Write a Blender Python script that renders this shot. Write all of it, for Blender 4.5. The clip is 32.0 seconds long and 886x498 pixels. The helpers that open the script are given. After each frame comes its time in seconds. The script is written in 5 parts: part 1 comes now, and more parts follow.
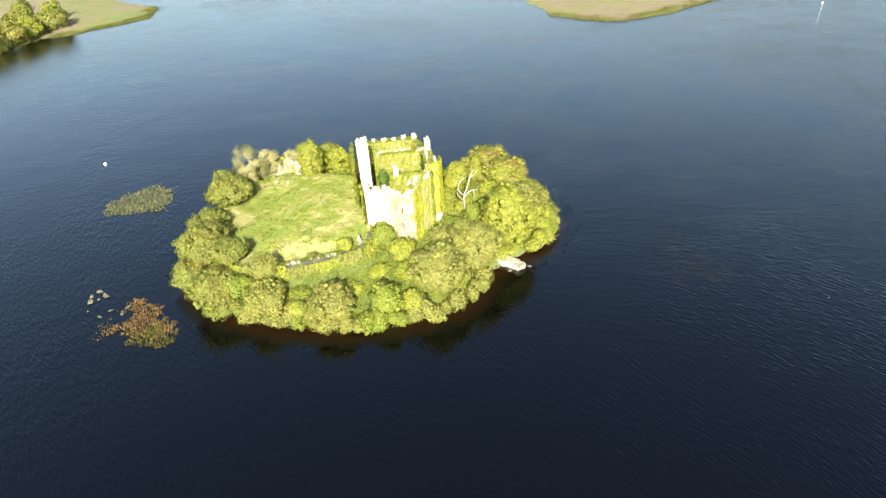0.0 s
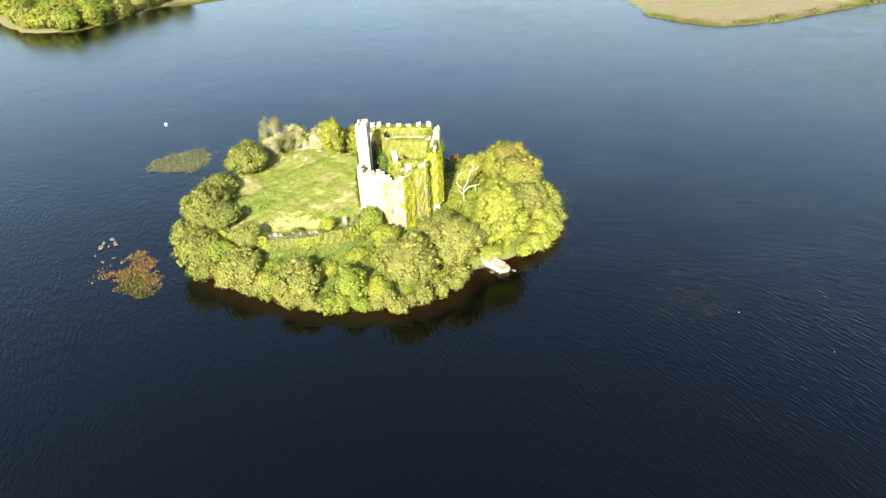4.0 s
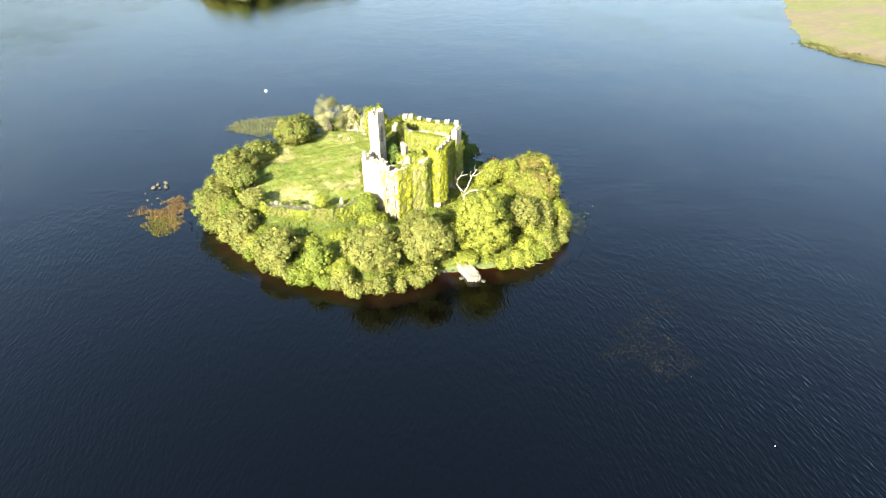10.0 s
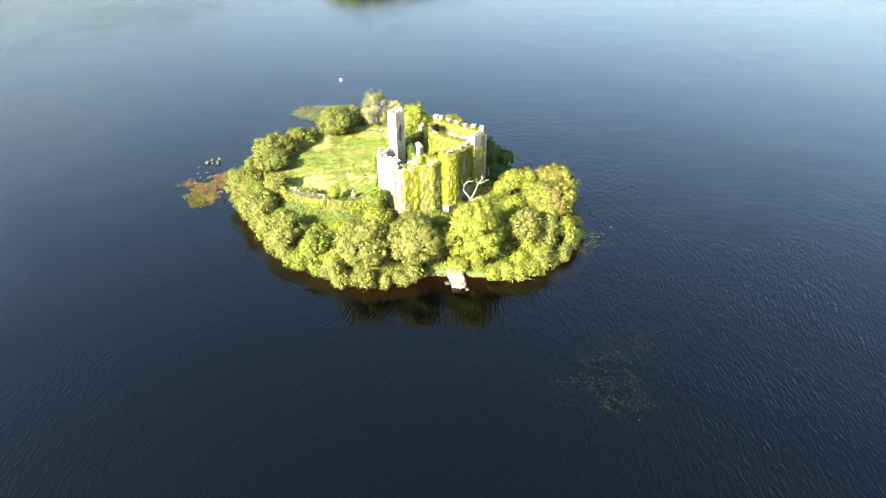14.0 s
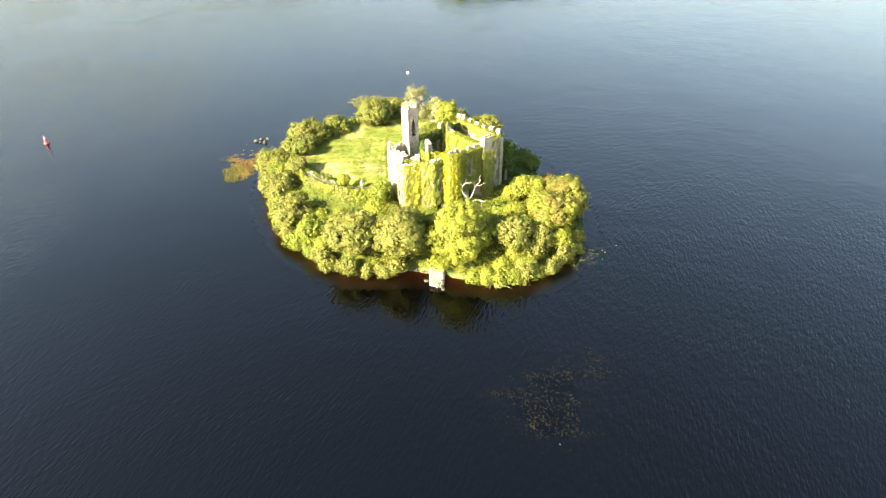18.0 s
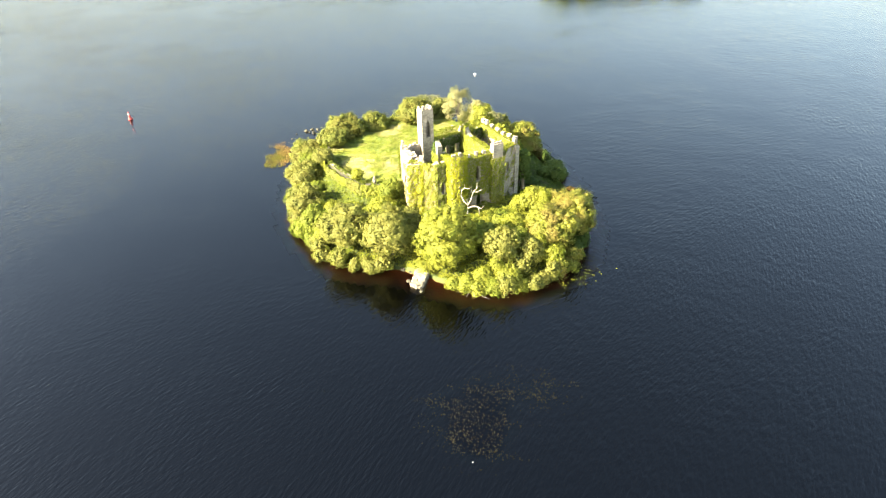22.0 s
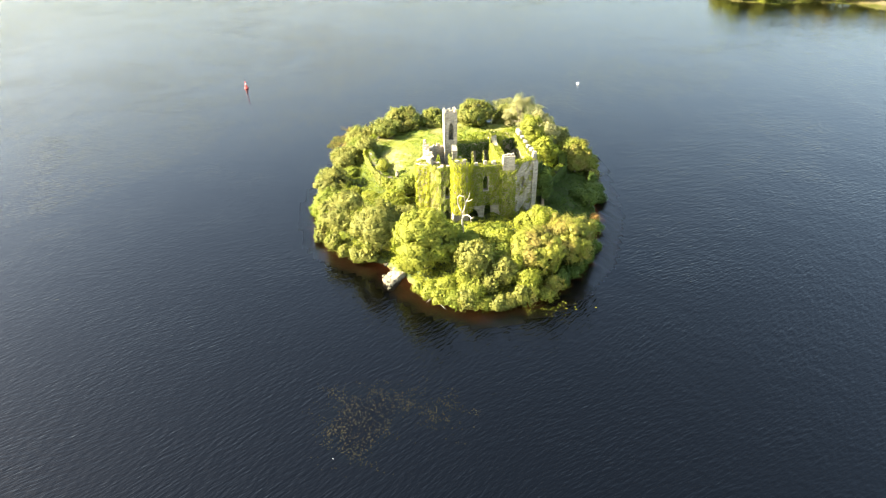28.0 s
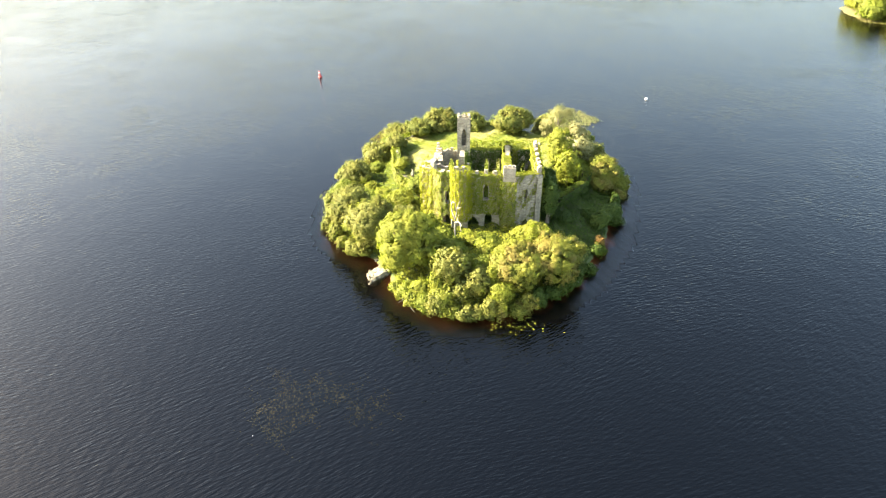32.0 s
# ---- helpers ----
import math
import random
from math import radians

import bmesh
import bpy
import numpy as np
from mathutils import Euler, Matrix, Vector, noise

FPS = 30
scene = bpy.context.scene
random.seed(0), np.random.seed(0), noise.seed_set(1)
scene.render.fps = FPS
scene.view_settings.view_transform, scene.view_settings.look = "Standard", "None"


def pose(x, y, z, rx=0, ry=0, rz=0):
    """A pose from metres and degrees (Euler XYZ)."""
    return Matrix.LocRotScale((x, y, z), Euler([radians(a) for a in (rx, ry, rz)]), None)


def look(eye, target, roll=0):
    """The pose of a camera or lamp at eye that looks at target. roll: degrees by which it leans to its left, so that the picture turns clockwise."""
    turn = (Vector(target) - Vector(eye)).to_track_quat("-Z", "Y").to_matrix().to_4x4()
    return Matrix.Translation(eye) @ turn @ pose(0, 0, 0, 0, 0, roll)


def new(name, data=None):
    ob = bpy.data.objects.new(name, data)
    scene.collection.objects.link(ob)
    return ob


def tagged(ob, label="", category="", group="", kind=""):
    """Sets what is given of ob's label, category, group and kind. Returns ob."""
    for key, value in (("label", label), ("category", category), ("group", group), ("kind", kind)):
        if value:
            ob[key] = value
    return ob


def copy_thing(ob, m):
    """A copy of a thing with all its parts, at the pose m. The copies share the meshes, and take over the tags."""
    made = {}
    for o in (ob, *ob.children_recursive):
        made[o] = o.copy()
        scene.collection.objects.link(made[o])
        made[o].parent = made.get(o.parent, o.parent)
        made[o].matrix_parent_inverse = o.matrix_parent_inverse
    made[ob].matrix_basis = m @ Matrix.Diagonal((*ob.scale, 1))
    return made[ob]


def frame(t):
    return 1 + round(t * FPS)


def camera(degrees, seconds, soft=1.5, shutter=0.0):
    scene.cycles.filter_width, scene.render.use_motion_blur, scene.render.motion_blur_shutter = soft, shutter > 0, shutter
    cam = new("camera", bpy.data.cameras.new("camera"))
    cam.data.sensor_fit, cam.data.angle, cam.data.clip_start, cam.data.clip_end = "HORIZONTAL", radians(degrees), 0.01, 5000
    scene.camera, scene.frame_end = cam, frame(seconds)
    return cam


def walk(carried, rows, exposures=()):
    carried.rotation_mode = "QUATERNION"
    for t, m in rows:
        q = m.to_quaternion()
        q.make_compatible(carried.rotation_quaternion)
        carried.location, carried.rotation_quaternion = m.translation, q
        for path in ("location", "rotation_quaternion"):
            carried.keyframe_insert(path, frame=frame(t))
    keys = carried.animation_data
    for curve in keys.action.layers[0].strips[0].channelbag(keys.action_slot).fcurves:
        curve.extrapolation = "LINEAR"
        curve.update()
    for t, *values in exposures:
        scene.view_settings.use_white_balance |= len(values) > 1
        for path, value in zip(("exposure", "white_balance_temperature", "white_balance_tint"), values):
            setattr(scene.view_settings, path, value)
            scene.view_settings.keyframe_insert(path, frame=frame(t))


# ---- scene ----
cam = camera(70.8, 32.0, 1.15)
PATH = [
    (0, (-4.939, -2.489, 58.797), (-4.799, -0.815, 57.711), -3.6),
    (3, (10.278, -1.157, 56.975), (10.153, 0.516, 55.886), -3.0),
    (6, (24.438, 0.828, 55.929), (24.069, 2.47, 54.848), -1.6),
    (9, (38.323, 4.716, 56.024), (37.71, 6.284, 54.944), -0.7),
    (13, (55.74, 14.14, 57.572), (54.796, 15.522, 56.477), -0.7),
    (17, (71.753, 27.007, 58.628), (70.535, 28.144, 57.522), -0.4),
    (21, (84.163, 43.99, 58.68), (82.718, 44.824, 57.577), -1.4),
    (25, (92.296, 62.979, 58.781), (90.699, 63.47, 57.683), -1.3),
    (28, (95.209, 78.201, 59.177), (93.555, 78.423, 58.075), -1.2),
    (32, (95.746, 99.18, 60.233), (94.085, 99.032, 59.128), -0.9),
]
walk(cam, [(t, look(eye, target, roll)) for t, eye, target, roll in PATH], [(0, 2.42, 6000, 10), (9, 2.64, 5900, 10), (14, 2.92, 5950, 10), (17, 3.0, 6700, 10), (18.5, 3.07, 6800, 10), (28, 3.22, 6800, 10), (32, 3.22, 6750, 10)])

# ---- light ----
SUN_EL, SUN_TO = 31.0, (-0.06, -0.998)
world = bpy.data.worlds.new("world")
scene.world = world
world.use_nodes = True
wn = world.node_tree
sky = wn.nodes.new("ShaderNodeTexSky")
sky.sky_type, sky.sun_disc = "NISHITA", False
sky.sun_elevation, sky.sun_rotation = radians(SUN_EL), math.atan2(SUN_TO[0], SUN_TO[1])
sky.air_density, sky.dust_density, sky.ozone_density = 1.3, 2.8, 0.7
wn.links.new(sky.outputs[0], wn.nodes["Background"].inputs[0])
wn.nodes["Background"].inputs[1].default_value = 0.072
sun = new("sun", bpy.data.lights.new("sun", "SUN"))
sun.data.energy, sun.data.angle, sun.data.color = 4.3, radians(0.5), (1.0, 0.90, 0.70)
ce = math.cos(radians(SUN_EL))
sun_dir = Vector((SUN_TO[0] * ce, SUN_TO[1] * ce, math.sin(radians(SUN_EL)))).normalized()
sun.matrix_world = look(sun_dir * 200, (0, 0, 0))


# ---- materials ----
def nodes(name):
    m = bpy.data.materials.new(name)
    m.use_nodes = True
    n = m.node_tree
    n.nodes.clear()
    out = n.nodes.new("ShaderNodeOutputMaterial")
    return m, n, out


def add(n, kind, **values):
    nd = n.nodes.new(kind)
    for k, v in values.items():
        nd.inputs[k.replace("_", " ")].default_value = v
    return nd


def ramp(n, source, stops):
    r = n.nodes.new("ShaderNodeValToRGB")
    els = r.color_ramp.elements
    while len(els) < len(stops):
        els.new(0.5)
    for e, (p, c) in zip(els, stops):
        e.position, e.color = p, (*c, 1)
    n.links.new(source, r.inputs[0])
    return r


def noise_tex(n, co, scale, detail=4.0, rough=0.55):
    t = add(n, "ShaderNodeTexNoise", Scale=scale, Detail=detail, Roughness=rough)
    n.links.new(co, t.inputs["Vector"])
    return t


def mix_colour(n, fac, a, b, how="MIX"):
    m = n.nodes.new("ShaderNodeMix")
    m.data_type, m.blend_type = "RGBA", how
    for sock, v in ((m.inputs[0], fac), (m.inputs[6], a), (m.inputs[7], b)):
        if isinstance(v, (int, float)):
            sock.default_value = v
        elif isinstance(v, tuple):
            sock.default_value = (*v, 1)
        else:
            n.links.new(v, sock)
    return m.outputs[2]


def bump(n, height, strength, distance):
    b = add(n, "ShaderNodeBump", Strength=strength, Distance=distance)
    n.links.new(height, b.inputs["Height"])
    return b.outputs[0]


def solid(name, stops, scale, rough=0.85, fine=9.0, relief=0.5, depth=0.05, metal=0.0):
    """An opaque surface: broad patches of the given colours, finer grain over them, and relief."""
    m, n, out = nodes(name)
    co = n.nodes.new("ShaderNodeTexCoord").outputs["Object"]
    big, small = noise_tex(n, co, scale), noise_tex(n, co, scale * fine, 6.0, 0.65)
    base = ramp(n, big.outputs[0], stops).outputs[0]
    grain = ramp(n, small.outputs[0], [(0.3, (0.55, 0.55, 0.55)), (0.7, (1.25, 1.25, 1.25))]).outputs[0]
    p = add(n, "ShaderNodeBsdfPrincipled", Roughness=rough, Metallic=metal)
    n.links.new(mix_colour(n, 0.7, base, grain, "MULTIPLY"), p.inputs["Base Color"])
    if relief:
        n.links.new(bump(n, small.outputs[0], relief, depth), p.inputs["Normal"])
    n.links.new(p.outputs[0], out.inputs[0])
    return m


def leafy(name, dark, mid, light, tip=None, glow=0.47, scale=0.55):
    """Leaves: each leaf its own tint, patches of tint over the crown, light passing through."""
    m, n, out = nodes(name)
    geo = n.nodes.new("ShaderNodeNewGeometry")
    each = ramp(n, geo.outputs["Random Per Island"], [(0.0, dark), (0.5, mid), (1.0, light)]).outputs[0]
    patch = noise_tex(n, geo.outputs["Position"], scale, 3.0)
    tone = ramp(n, patch.outputs[0], [(0.3, (0.95, 1.03, 0.98)), (0.7, (1.42, 1.34, 1.26))]).outputs[0]
    col = mix_colour(n, 1.0, each, tone, "MULTIPLY")
    if tip:
        far = noise_tex(n, geo.outputs["Position"], scale * 0.6, 2.0)
        f = ramp(n, far.outputs[0], [(0.46, (0, 0, 0)), (0.64, (0.85, 0.85, 0.85))]).outputs[0]
        col = mix_colour(n, f, col, tip)
    d = add(n, "ShaderNodeBsdfPrincipled", Roughness=0.6, Specular_IOR_Level=0.18)
    t = n.nodes.new("ShaderNodeBsdfTranslucent")
    n.links.new(col, d.inputs["Base Color"])
    n.links.new(mix_colour(n, 1.0, col, (0.86, 1.07, 0.62), "MULTIPLY"), t.inputs["Color"])
    mx = add(n, "ShaderNodeMixShader", Fac=glow)
    n.links.new(d.outputs[0], mx.inputs[1])
    n.links.new(t.outputs[0], mx.inputs[2])
    n.links.new(mx.outputs[0], out.inputs[0])
    return m


def make_stone(name, stops, moss=0.5):
    m, n, out = nodes(name)
    geo = n.nodes.new("ShaderNodeNewGeometry")
    co = geo.outputs["Position"]
    blotch = noise_tex(n, co, 0.5, 5.0, 0.6)
    base = ramp(n, blotch.outputs[0], stops).outputs[0]
    vor = add(n, "ShaderNodeTexVoronoi", Scale=2.6)
    st = n.nodes.new("ShaderNodeMapping")
    st.inputs["Scale"].default_value = (0.8, 0.8, 1.5)
    n.links.new(co, st.inputs[0])
    n.links.new(st.outputs[0], vor.inputs["Vector"])
    bw = n.nodes.new("ShaderNodeRGBToBW")
    n.links.new(vor.outputs["Color"], bw.inputs[0])
    tint = ramp(n, bw.outputs[0], [(0.1, (0.68, 0.66, 0.62)), (0.9, (1.2, 1.18, 1.12))]).outputs[0]
    col = mix_colour(n, 1.0, base, tint, "MULTIPLY")
    edge = add(n, "ShaderNodeTexVoronoi", Scale=2.6)
    edge.feature = "DISTANCE_TO_EDGE"
    n.links.new(st.outputs[0], edge.inputs["Vector"])
    joint = ramp(n, edge.outputs[0], [(0.0, (0.55, 0.53, 0.5)), (0.07, (1, 1, 1))]).outputs[0]
    col = mix_colour(n, 0.6, col, joint, "MULTIPLY")
    fine = noise_tex(n, co, 6.0, 6.0, 0.7)
    streakmap = n.nodes.new("ShaderNodeMapping")
    streakmap.inputs["Scale"].default_value = (1.6, 1.6, 0.22)
    n.links.new(co, streakmap.inputs[0])
    streak = noise_tex(n, streakmap.outputs[0], 1.1, 4.0)
    f = ramp(n, streak.outputs[0], [(0.48, (0, 0, 0)), (0.72, (moss, moss, moss))]).outputs[0]
    col = mix_colour(n, f, col, (0.10, 0.095, 0.06))
    grain = ramp(n, fine.outputs[0], [(0.3, (0.75, 0.75, 0.75)), (0.7, (1.15, 1.15, 1.15))]).outputs[0]
    p = add(n, "ShaderNodeBsdfPrincipled", Roughness=0.92)
    n.links.new(mix_colour(n, 0.8, col, grain, "MULTIPLY"), p.inputs["Base Color"])
    h = mix_colour(n, 0.5, fine.outputs[0], edge.outputs[0])
    n.links.new(bump(n, h, 0.6, 0.08), p.inputs["Normal"])
    n.links.new(p.outputs[0], out.inputs[0])
    return m


STONE = make_stone("pale_limestone", [(0.3, (0.25, 0.222, 0.165)), (0.7, (0.39, 0.352, 0.28))], 0.45)
SLAB = make_stone("slab_stone", [(0.3, (0.17, 0.155, 0.115)), (0.7, (0.33, 0.305, 0.24))], 0.5)
ROCK = make_stone("shore_rock", [(0.3, (0.022, 0.022, 0.014)), (0.7, (0.070, 0.066, 0.044))], 0.8)
BARK = solid("bark", [(0.3, (0.10, 0.08, 0.05)), (0.7, (0.20, 0.17, 0.12))], 1.5)
DEADWOOD = solid("bleached_deadwood", [(0.3, (0.26, 0.23, 0.17)), (0.7, (0.38, 0.34, 0.27))], 2.0)
LEAF_OLIVE = leafy("olive_leaves", (0.132, 0.133, 0.030), (0.153, 0.155, 0.037), (0.180, 0.177, 0.045))
LEAF_GREEN = leafy("green_leaves", (0.112, 0.137, 0.019), (0.133, 0.157, 0.022), (0.158, 0.178, 0.029))
LEAF_YELLOW = leafy("yellow_green_leaves", (0.153, 0.166, 0.024), (0.178, 0.189, 0.028), (0.206, 0.210, 0.033))
LEAF_AUTUMN = leafy("turning_leaves", (0.144, 0.158, 0.024), (0.171, 0.178, 0.029), (0.200, 0.199, 0.037), (0.213, 0.167, 0.045))
LEAF_PALE = leafy("pale_leaves", (0.19, 0.175, 0.075), (0.23, 0.215, 0.10), (0.27, 0.255, 0.13))
LEAF_IVY = leafy("ivy_leaves", (0.161, 0.175, 0.022), (0.186, 0.198, 0.026), (0.211, 0.216, 0.032), scale=0.8)
LEAF_HEDGE = leafy("hedge_leaves", (0.106, 0.121, 0.024), (0.132, 0.145, 0.030), (0.165, 0.170, 0.039), (0.165, 0.154, 0.034))
LEAF_GOLD = leafy("golden_ivy_leaves", (0.207, 0.211, 0.011), (0.233, 0.233, 0.014), (0.260, 0.251, 0.020), scale=0.8)
# Deep green of dark bushes, also shade painted into north and inner faces.
LEAF_DEEP_SHADE = leafy("deep_green_shade_leaves", (0.043, 0.073, 0.013), (0.060, 0.092, 0.017), (0.081, 0.113, 0.022))
GRASS = leafy("meadow_grass", (0.145, 0.178, 0.028), (0.186, 0.208, 0.037), (0.232, 0.236, 0.062), (0.32, 0.288, 0.120), 0.50, 0.42)
REED_GREY = leafy("grey_green_reed", (0.15, 0.15, 0.06), (0.20, 0.195, 0.085), (0.25, 0.235, 0.12), scale=0.3)
REED_RUSSET = leafy("russet_reed", (0.20, 0.105, 0.032), (0.25, 0.145, 0.042), (0.27, 0.190, 0.055), scale=0.3)
REED_GOLD = leafy("golden_reed", (0.15, 0.12, 0.015), (0.20, 0.165, 0.02), (0.18, 0.18, 0.03), scale=0.4)
REED_FAR = leafy("pale_shore_reed", (0.075, 0.092, 0.014), (0.095, 0.106, 0.018), (0.118, 0.118, 0.026), (0.130, 0.108, 0.040), scale=0.10)
DRY_IVY = leafy("dry_ivy_stems", (0.19, 0.172, 0.050), (0.23, 0.208, 0.065), (0.27, 0.245, 0.090), scale=1.2)
LILY = leafy("lily_pads", (0.13, 0.15, 0.015), (0.18, 0.19, 0.02), (0.24, 0.23, 0.04), glow=0.1)
RED_PAINT = solid("faded_red_paint", [(0.3, (0.32, 0.035, 0.03)), (0.7, (0.42, 0.06, 0.05))], 2.0, 0.5, relief=0.1)
WHITE_PAINT = solid("white_paint", [(0.3, (0.72, 0.72, 0.70)), (0.7, (0.82, 0.82, 0.80))], 2.0, 0.4, relief=0.05)
DARK_METAL = solid("dark_metal", [(0.3, (0.04, 0.04, 0.04)), (0.7, (0.08, 0.08, 0.08))], 3.0, 0.6)


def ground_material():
    """Grass and soil on the island, russet gravel in the shallows; light the peaty water absorbs is painted as black in
    the deep.
    """
    m, n, out = nodes("island_ground")
    geo = n.nodes.new("ShaderNodeNewGeometry")
    co = geo.outputs["Position"]
    sep = n.nodes.new("ShaderNodeSeparateXYZ")
    n.links.new(co, sep.inputs[0])
    big, fine = noise_tex(n, co, 0.25, 5.0), noise_tex(n, co, 2.5, 6.0, 0.7)
    grass = ramp(n, big.outputs[0], [(0.38, (0.092, 0.135, 0.020)), (0.5, (0.178, 0.192, 0.041)), (0.60, (0.29, 0.258, 0.105))]).outputs[0]
    soil = ramp(n, fine.outputs[0], [(0.3, (0.040, 0.055, 0.013)), (0.7, (0.085, 0.108, 0.022))]).outputs[0]
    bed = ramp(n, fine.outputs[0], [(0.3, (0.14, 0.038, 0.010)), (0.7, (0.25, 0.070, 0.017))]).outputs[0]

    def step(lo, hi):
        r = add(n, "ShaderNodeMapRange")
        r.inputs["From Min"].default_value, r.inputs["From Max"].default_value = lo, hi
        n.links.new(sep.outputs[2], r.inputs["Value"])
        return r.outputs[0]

    # Bed colour falls to black with depth, standing in for the water's absorption.
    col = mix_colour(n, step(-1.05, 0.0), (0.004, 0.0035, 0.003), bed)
    col = mix_colour(n, step(-0.06, 0.06), col, soil)
    col = mix_colour(n, step(4.2, 5.2), col, grass)
    p = add(n, "ShaderNodeBsdfPrincipled", Roughness=0.95)
    n.links.new(col, p.inputs["Base Color"])
    n.links.new(bump(n, fine.outputs[0], 0.7, 0.12), p.inputs["Normal"])
    n.links.new(p.outputs[0], out.inputs[0])
    return m


def water_material(name, clear_colour, lively):
    """Rippled water. clear_colour: what passes through it, or None for water too deep and peaty to see into."""
    m, n, out = nodes(name)
    co = n.nodes.new("ShaderNodeNewGeometry").outputs["Position"]

    def maths(kind, a, b=None):
        nd = n.nodes.new("ShaderNodeMath")
        nd.operation = kind
        for sock, v in zip(nd.inputs, (a, b)):
            if isinstance(v, (int, float)):
                sock.default_value = v
            elif v is not None:
                n.links.new(v, sock)
        return nd.outputs[0]

    def train(turn, length, slope, crest=3.2):
        """Short-crested waves that run towards the angle turn."""
        spin = n.nodes.new("ShaderNodeMapping")
        spin.vector_type = "TEXTURE"
        spin.inputs["Rotation"].default_value = (0, 0, radians(turn))
        spin.inputs["Scale"].default_value = (length, length * crest, 1.0)
        n.links.new(co, spin.inputs[0])
        return maths("MULTIPLY", noise_tex(n, spin.outputs[0], 1.0, 1.5, 0.5).outputs[0], slope * length)

    gust = ramp(n, noise_tex(n, co, 0.11, 4.0, 0.6).outputs[0], [(0.34, (0.8, 0.8, 0.8)), (0.64, (1.15, 1.15, 1.15))]).outputs[0]
    calm = ramp(n, noise_tex(n, co, 0.012, 3.0).outputs[0], [(0.34, (0.7, 0.7, 0.7)), (0.58, (1, 1, 1))]).outputs[0]
    lee = n.nodes.new("ShaderNodeVectorMath")
    lee.operation = "DISTANCE"
    lee.inputs[1].default_value = (-5, 52, 0)
    n.links.new(co, lee.inputs[0])
    wind = add(n, "ShaderNodeMapRange")
    for k, v in (("From Min", 15.0), ("From Max", 70.0), ("To Min", 0.55), ("To Max", 0.86)):
        wind.inputs[k].default_value = v
    n.links.new(lee.outputs["Value"], wind.inputs["Value"])
    calm = maths("MULTIPLY", calm, wind.outputs[0])
    turn = ramp(n, noise_tex(n, co, 0.022, 2.0).outputs[0], [(0.42, (0, 0, 0)), (0.58, (1, 1, 1))]).outputs[0]
    one, two = train(19, 0.42, 0.33 * lively, 4.2), train(37, 0.42, 0.33 * lively, 4.2)
    h = maths("ADD", maths("MULTIPLY", one, turn), maths("MULTIPLY", two, maths("SUBTRACT", 1.0, turn)))
    h = maths("ADD", h, train(27, 0.27, 0.20 * lively, 3.0))
    h = maths("MULTIPLY", maths("MULTIPLY", h, gust), calm)
    nor = bump(n, h, 1.0, 1.0)
    fres = add(n, "ShaderNodeFresnel", IOR=1.33)
    n.links.new(nor, fres.inputs["Normal"])
    gloss = add(n, "ShaderNodeBsdfGlossy", Roughness=0.09)
    gloss.inputs["Color"].default_value = (1, 1, 1, 1)
    n.links.new(nor, gloss.inputs["Normal"])
    if clear_colour:
        clear = n.nodes.new("ShaderNodeBsdfTransparent")
        clear.inputs["Color"].default_value = (*clear_colour, 1)
    else:
        clear = add(n, "ShaderNodeBsdfDiffuse")
        clear.inputs["Color"].default_value = (0.0003, 0.0003, 0.0003, 1)
    mx = n.nodes.new("ShaderNodeMixShader")
    n.links.new(fres.outputs[0], mx.inputs[0])
    n.links.new(clear.outputs[0], mx.inputs[1])
    n.links.new(gloss.outputs[0], mx.inputs[2])
    n.links.new(mx.outputs[0], out.inputs[0])
    return m


GROUND, DEEP, WATER = ground_material(), water_material("deep_lake_water", None, 1.0), water_material("shallow_lake_water", (0.80, 0.70, 0.58), 0.85)


def shore_material():
    """Tan and green reed litter above the water; below it black, the water's absorption put into the colour."""
    m, n, out = nodes("reedbed")
    co = n.nodes.new("ShaderNodeNewGeometry").outputs["Position"]
    sep = n.nodes.new("ShaderNodeSeparateXYZ")
    n.links.new(co, sep.inputs[0])
    big, fine = noise_tex(n, co, 0.03, 7.0, 0.62), noise_tex(n, co, 0.6, 6.0, 0.7)
    col = ramp(n, big.outputs[0], [(0.32, (0.070, 0.086, 0.012)), (0.46, (0.098, 0.095, 0.020)), (0.58, (0.110, 0.084, 0.042)), (0.70, (0.096, 0.080, 0.028))]).outputs[0]
    grain = ramp(n, fine.outputs[0], [(0.3, (0.7, 0.7, 0.7)), (0.7, (1.2, 1.2, 1.2))]).outputs[0]
    # Blacken the colour below the waterline in place of light lost in water.
    r = add(n, "ShaderNodeMapRange")
    r.inputs["From Min"].default_value, r.inputs["From Max"].default_value = -0.25, 0.05
    n.links.new(sep.outputs[2], r.inputs["Value"])
    col = mix_colour(n, r.outputs[0], (0.004, 0.0035, 0.003), mix_colour(n, 0.8, col, grain, "MULTIPLY"))
    p = add(n, "ShaderNodeBsdfPrincipled", Roughness=0.95)
    n.links.new(col, p.inputs["Base Color"])
    n.links.new(bump(n, fine.outputs[0], 0.8, 0.4), p.inputs["Normal"])
    n.links.new(p.outputs[0], out.inputs[0])
    return m


SHORE = shore_material()


# ---- mesh helpers ----
def mesh_from(name, verts, faces, mat):
    me = bpy.data.meshes.new(name)
    me.from_pydata(verts, [], faces)
    me.materials.append(mat)
    me.update()
    return me


def from_bm(name, bm, mat, smooth=False):
    me = bpy.data.meshes.new(name)
    bm.to_mesh(me)
    bm.free()
    me.materials.append(mat)
    if smooth:
        me.polygons.foreach_set("use_smooth", [True] * len(me.polygons))
    return me


def part(name, me, parent, label=""):
    ob = new(name, me)
    ob.parent = parent
    if label:
        ob["label"] = label
    return ob


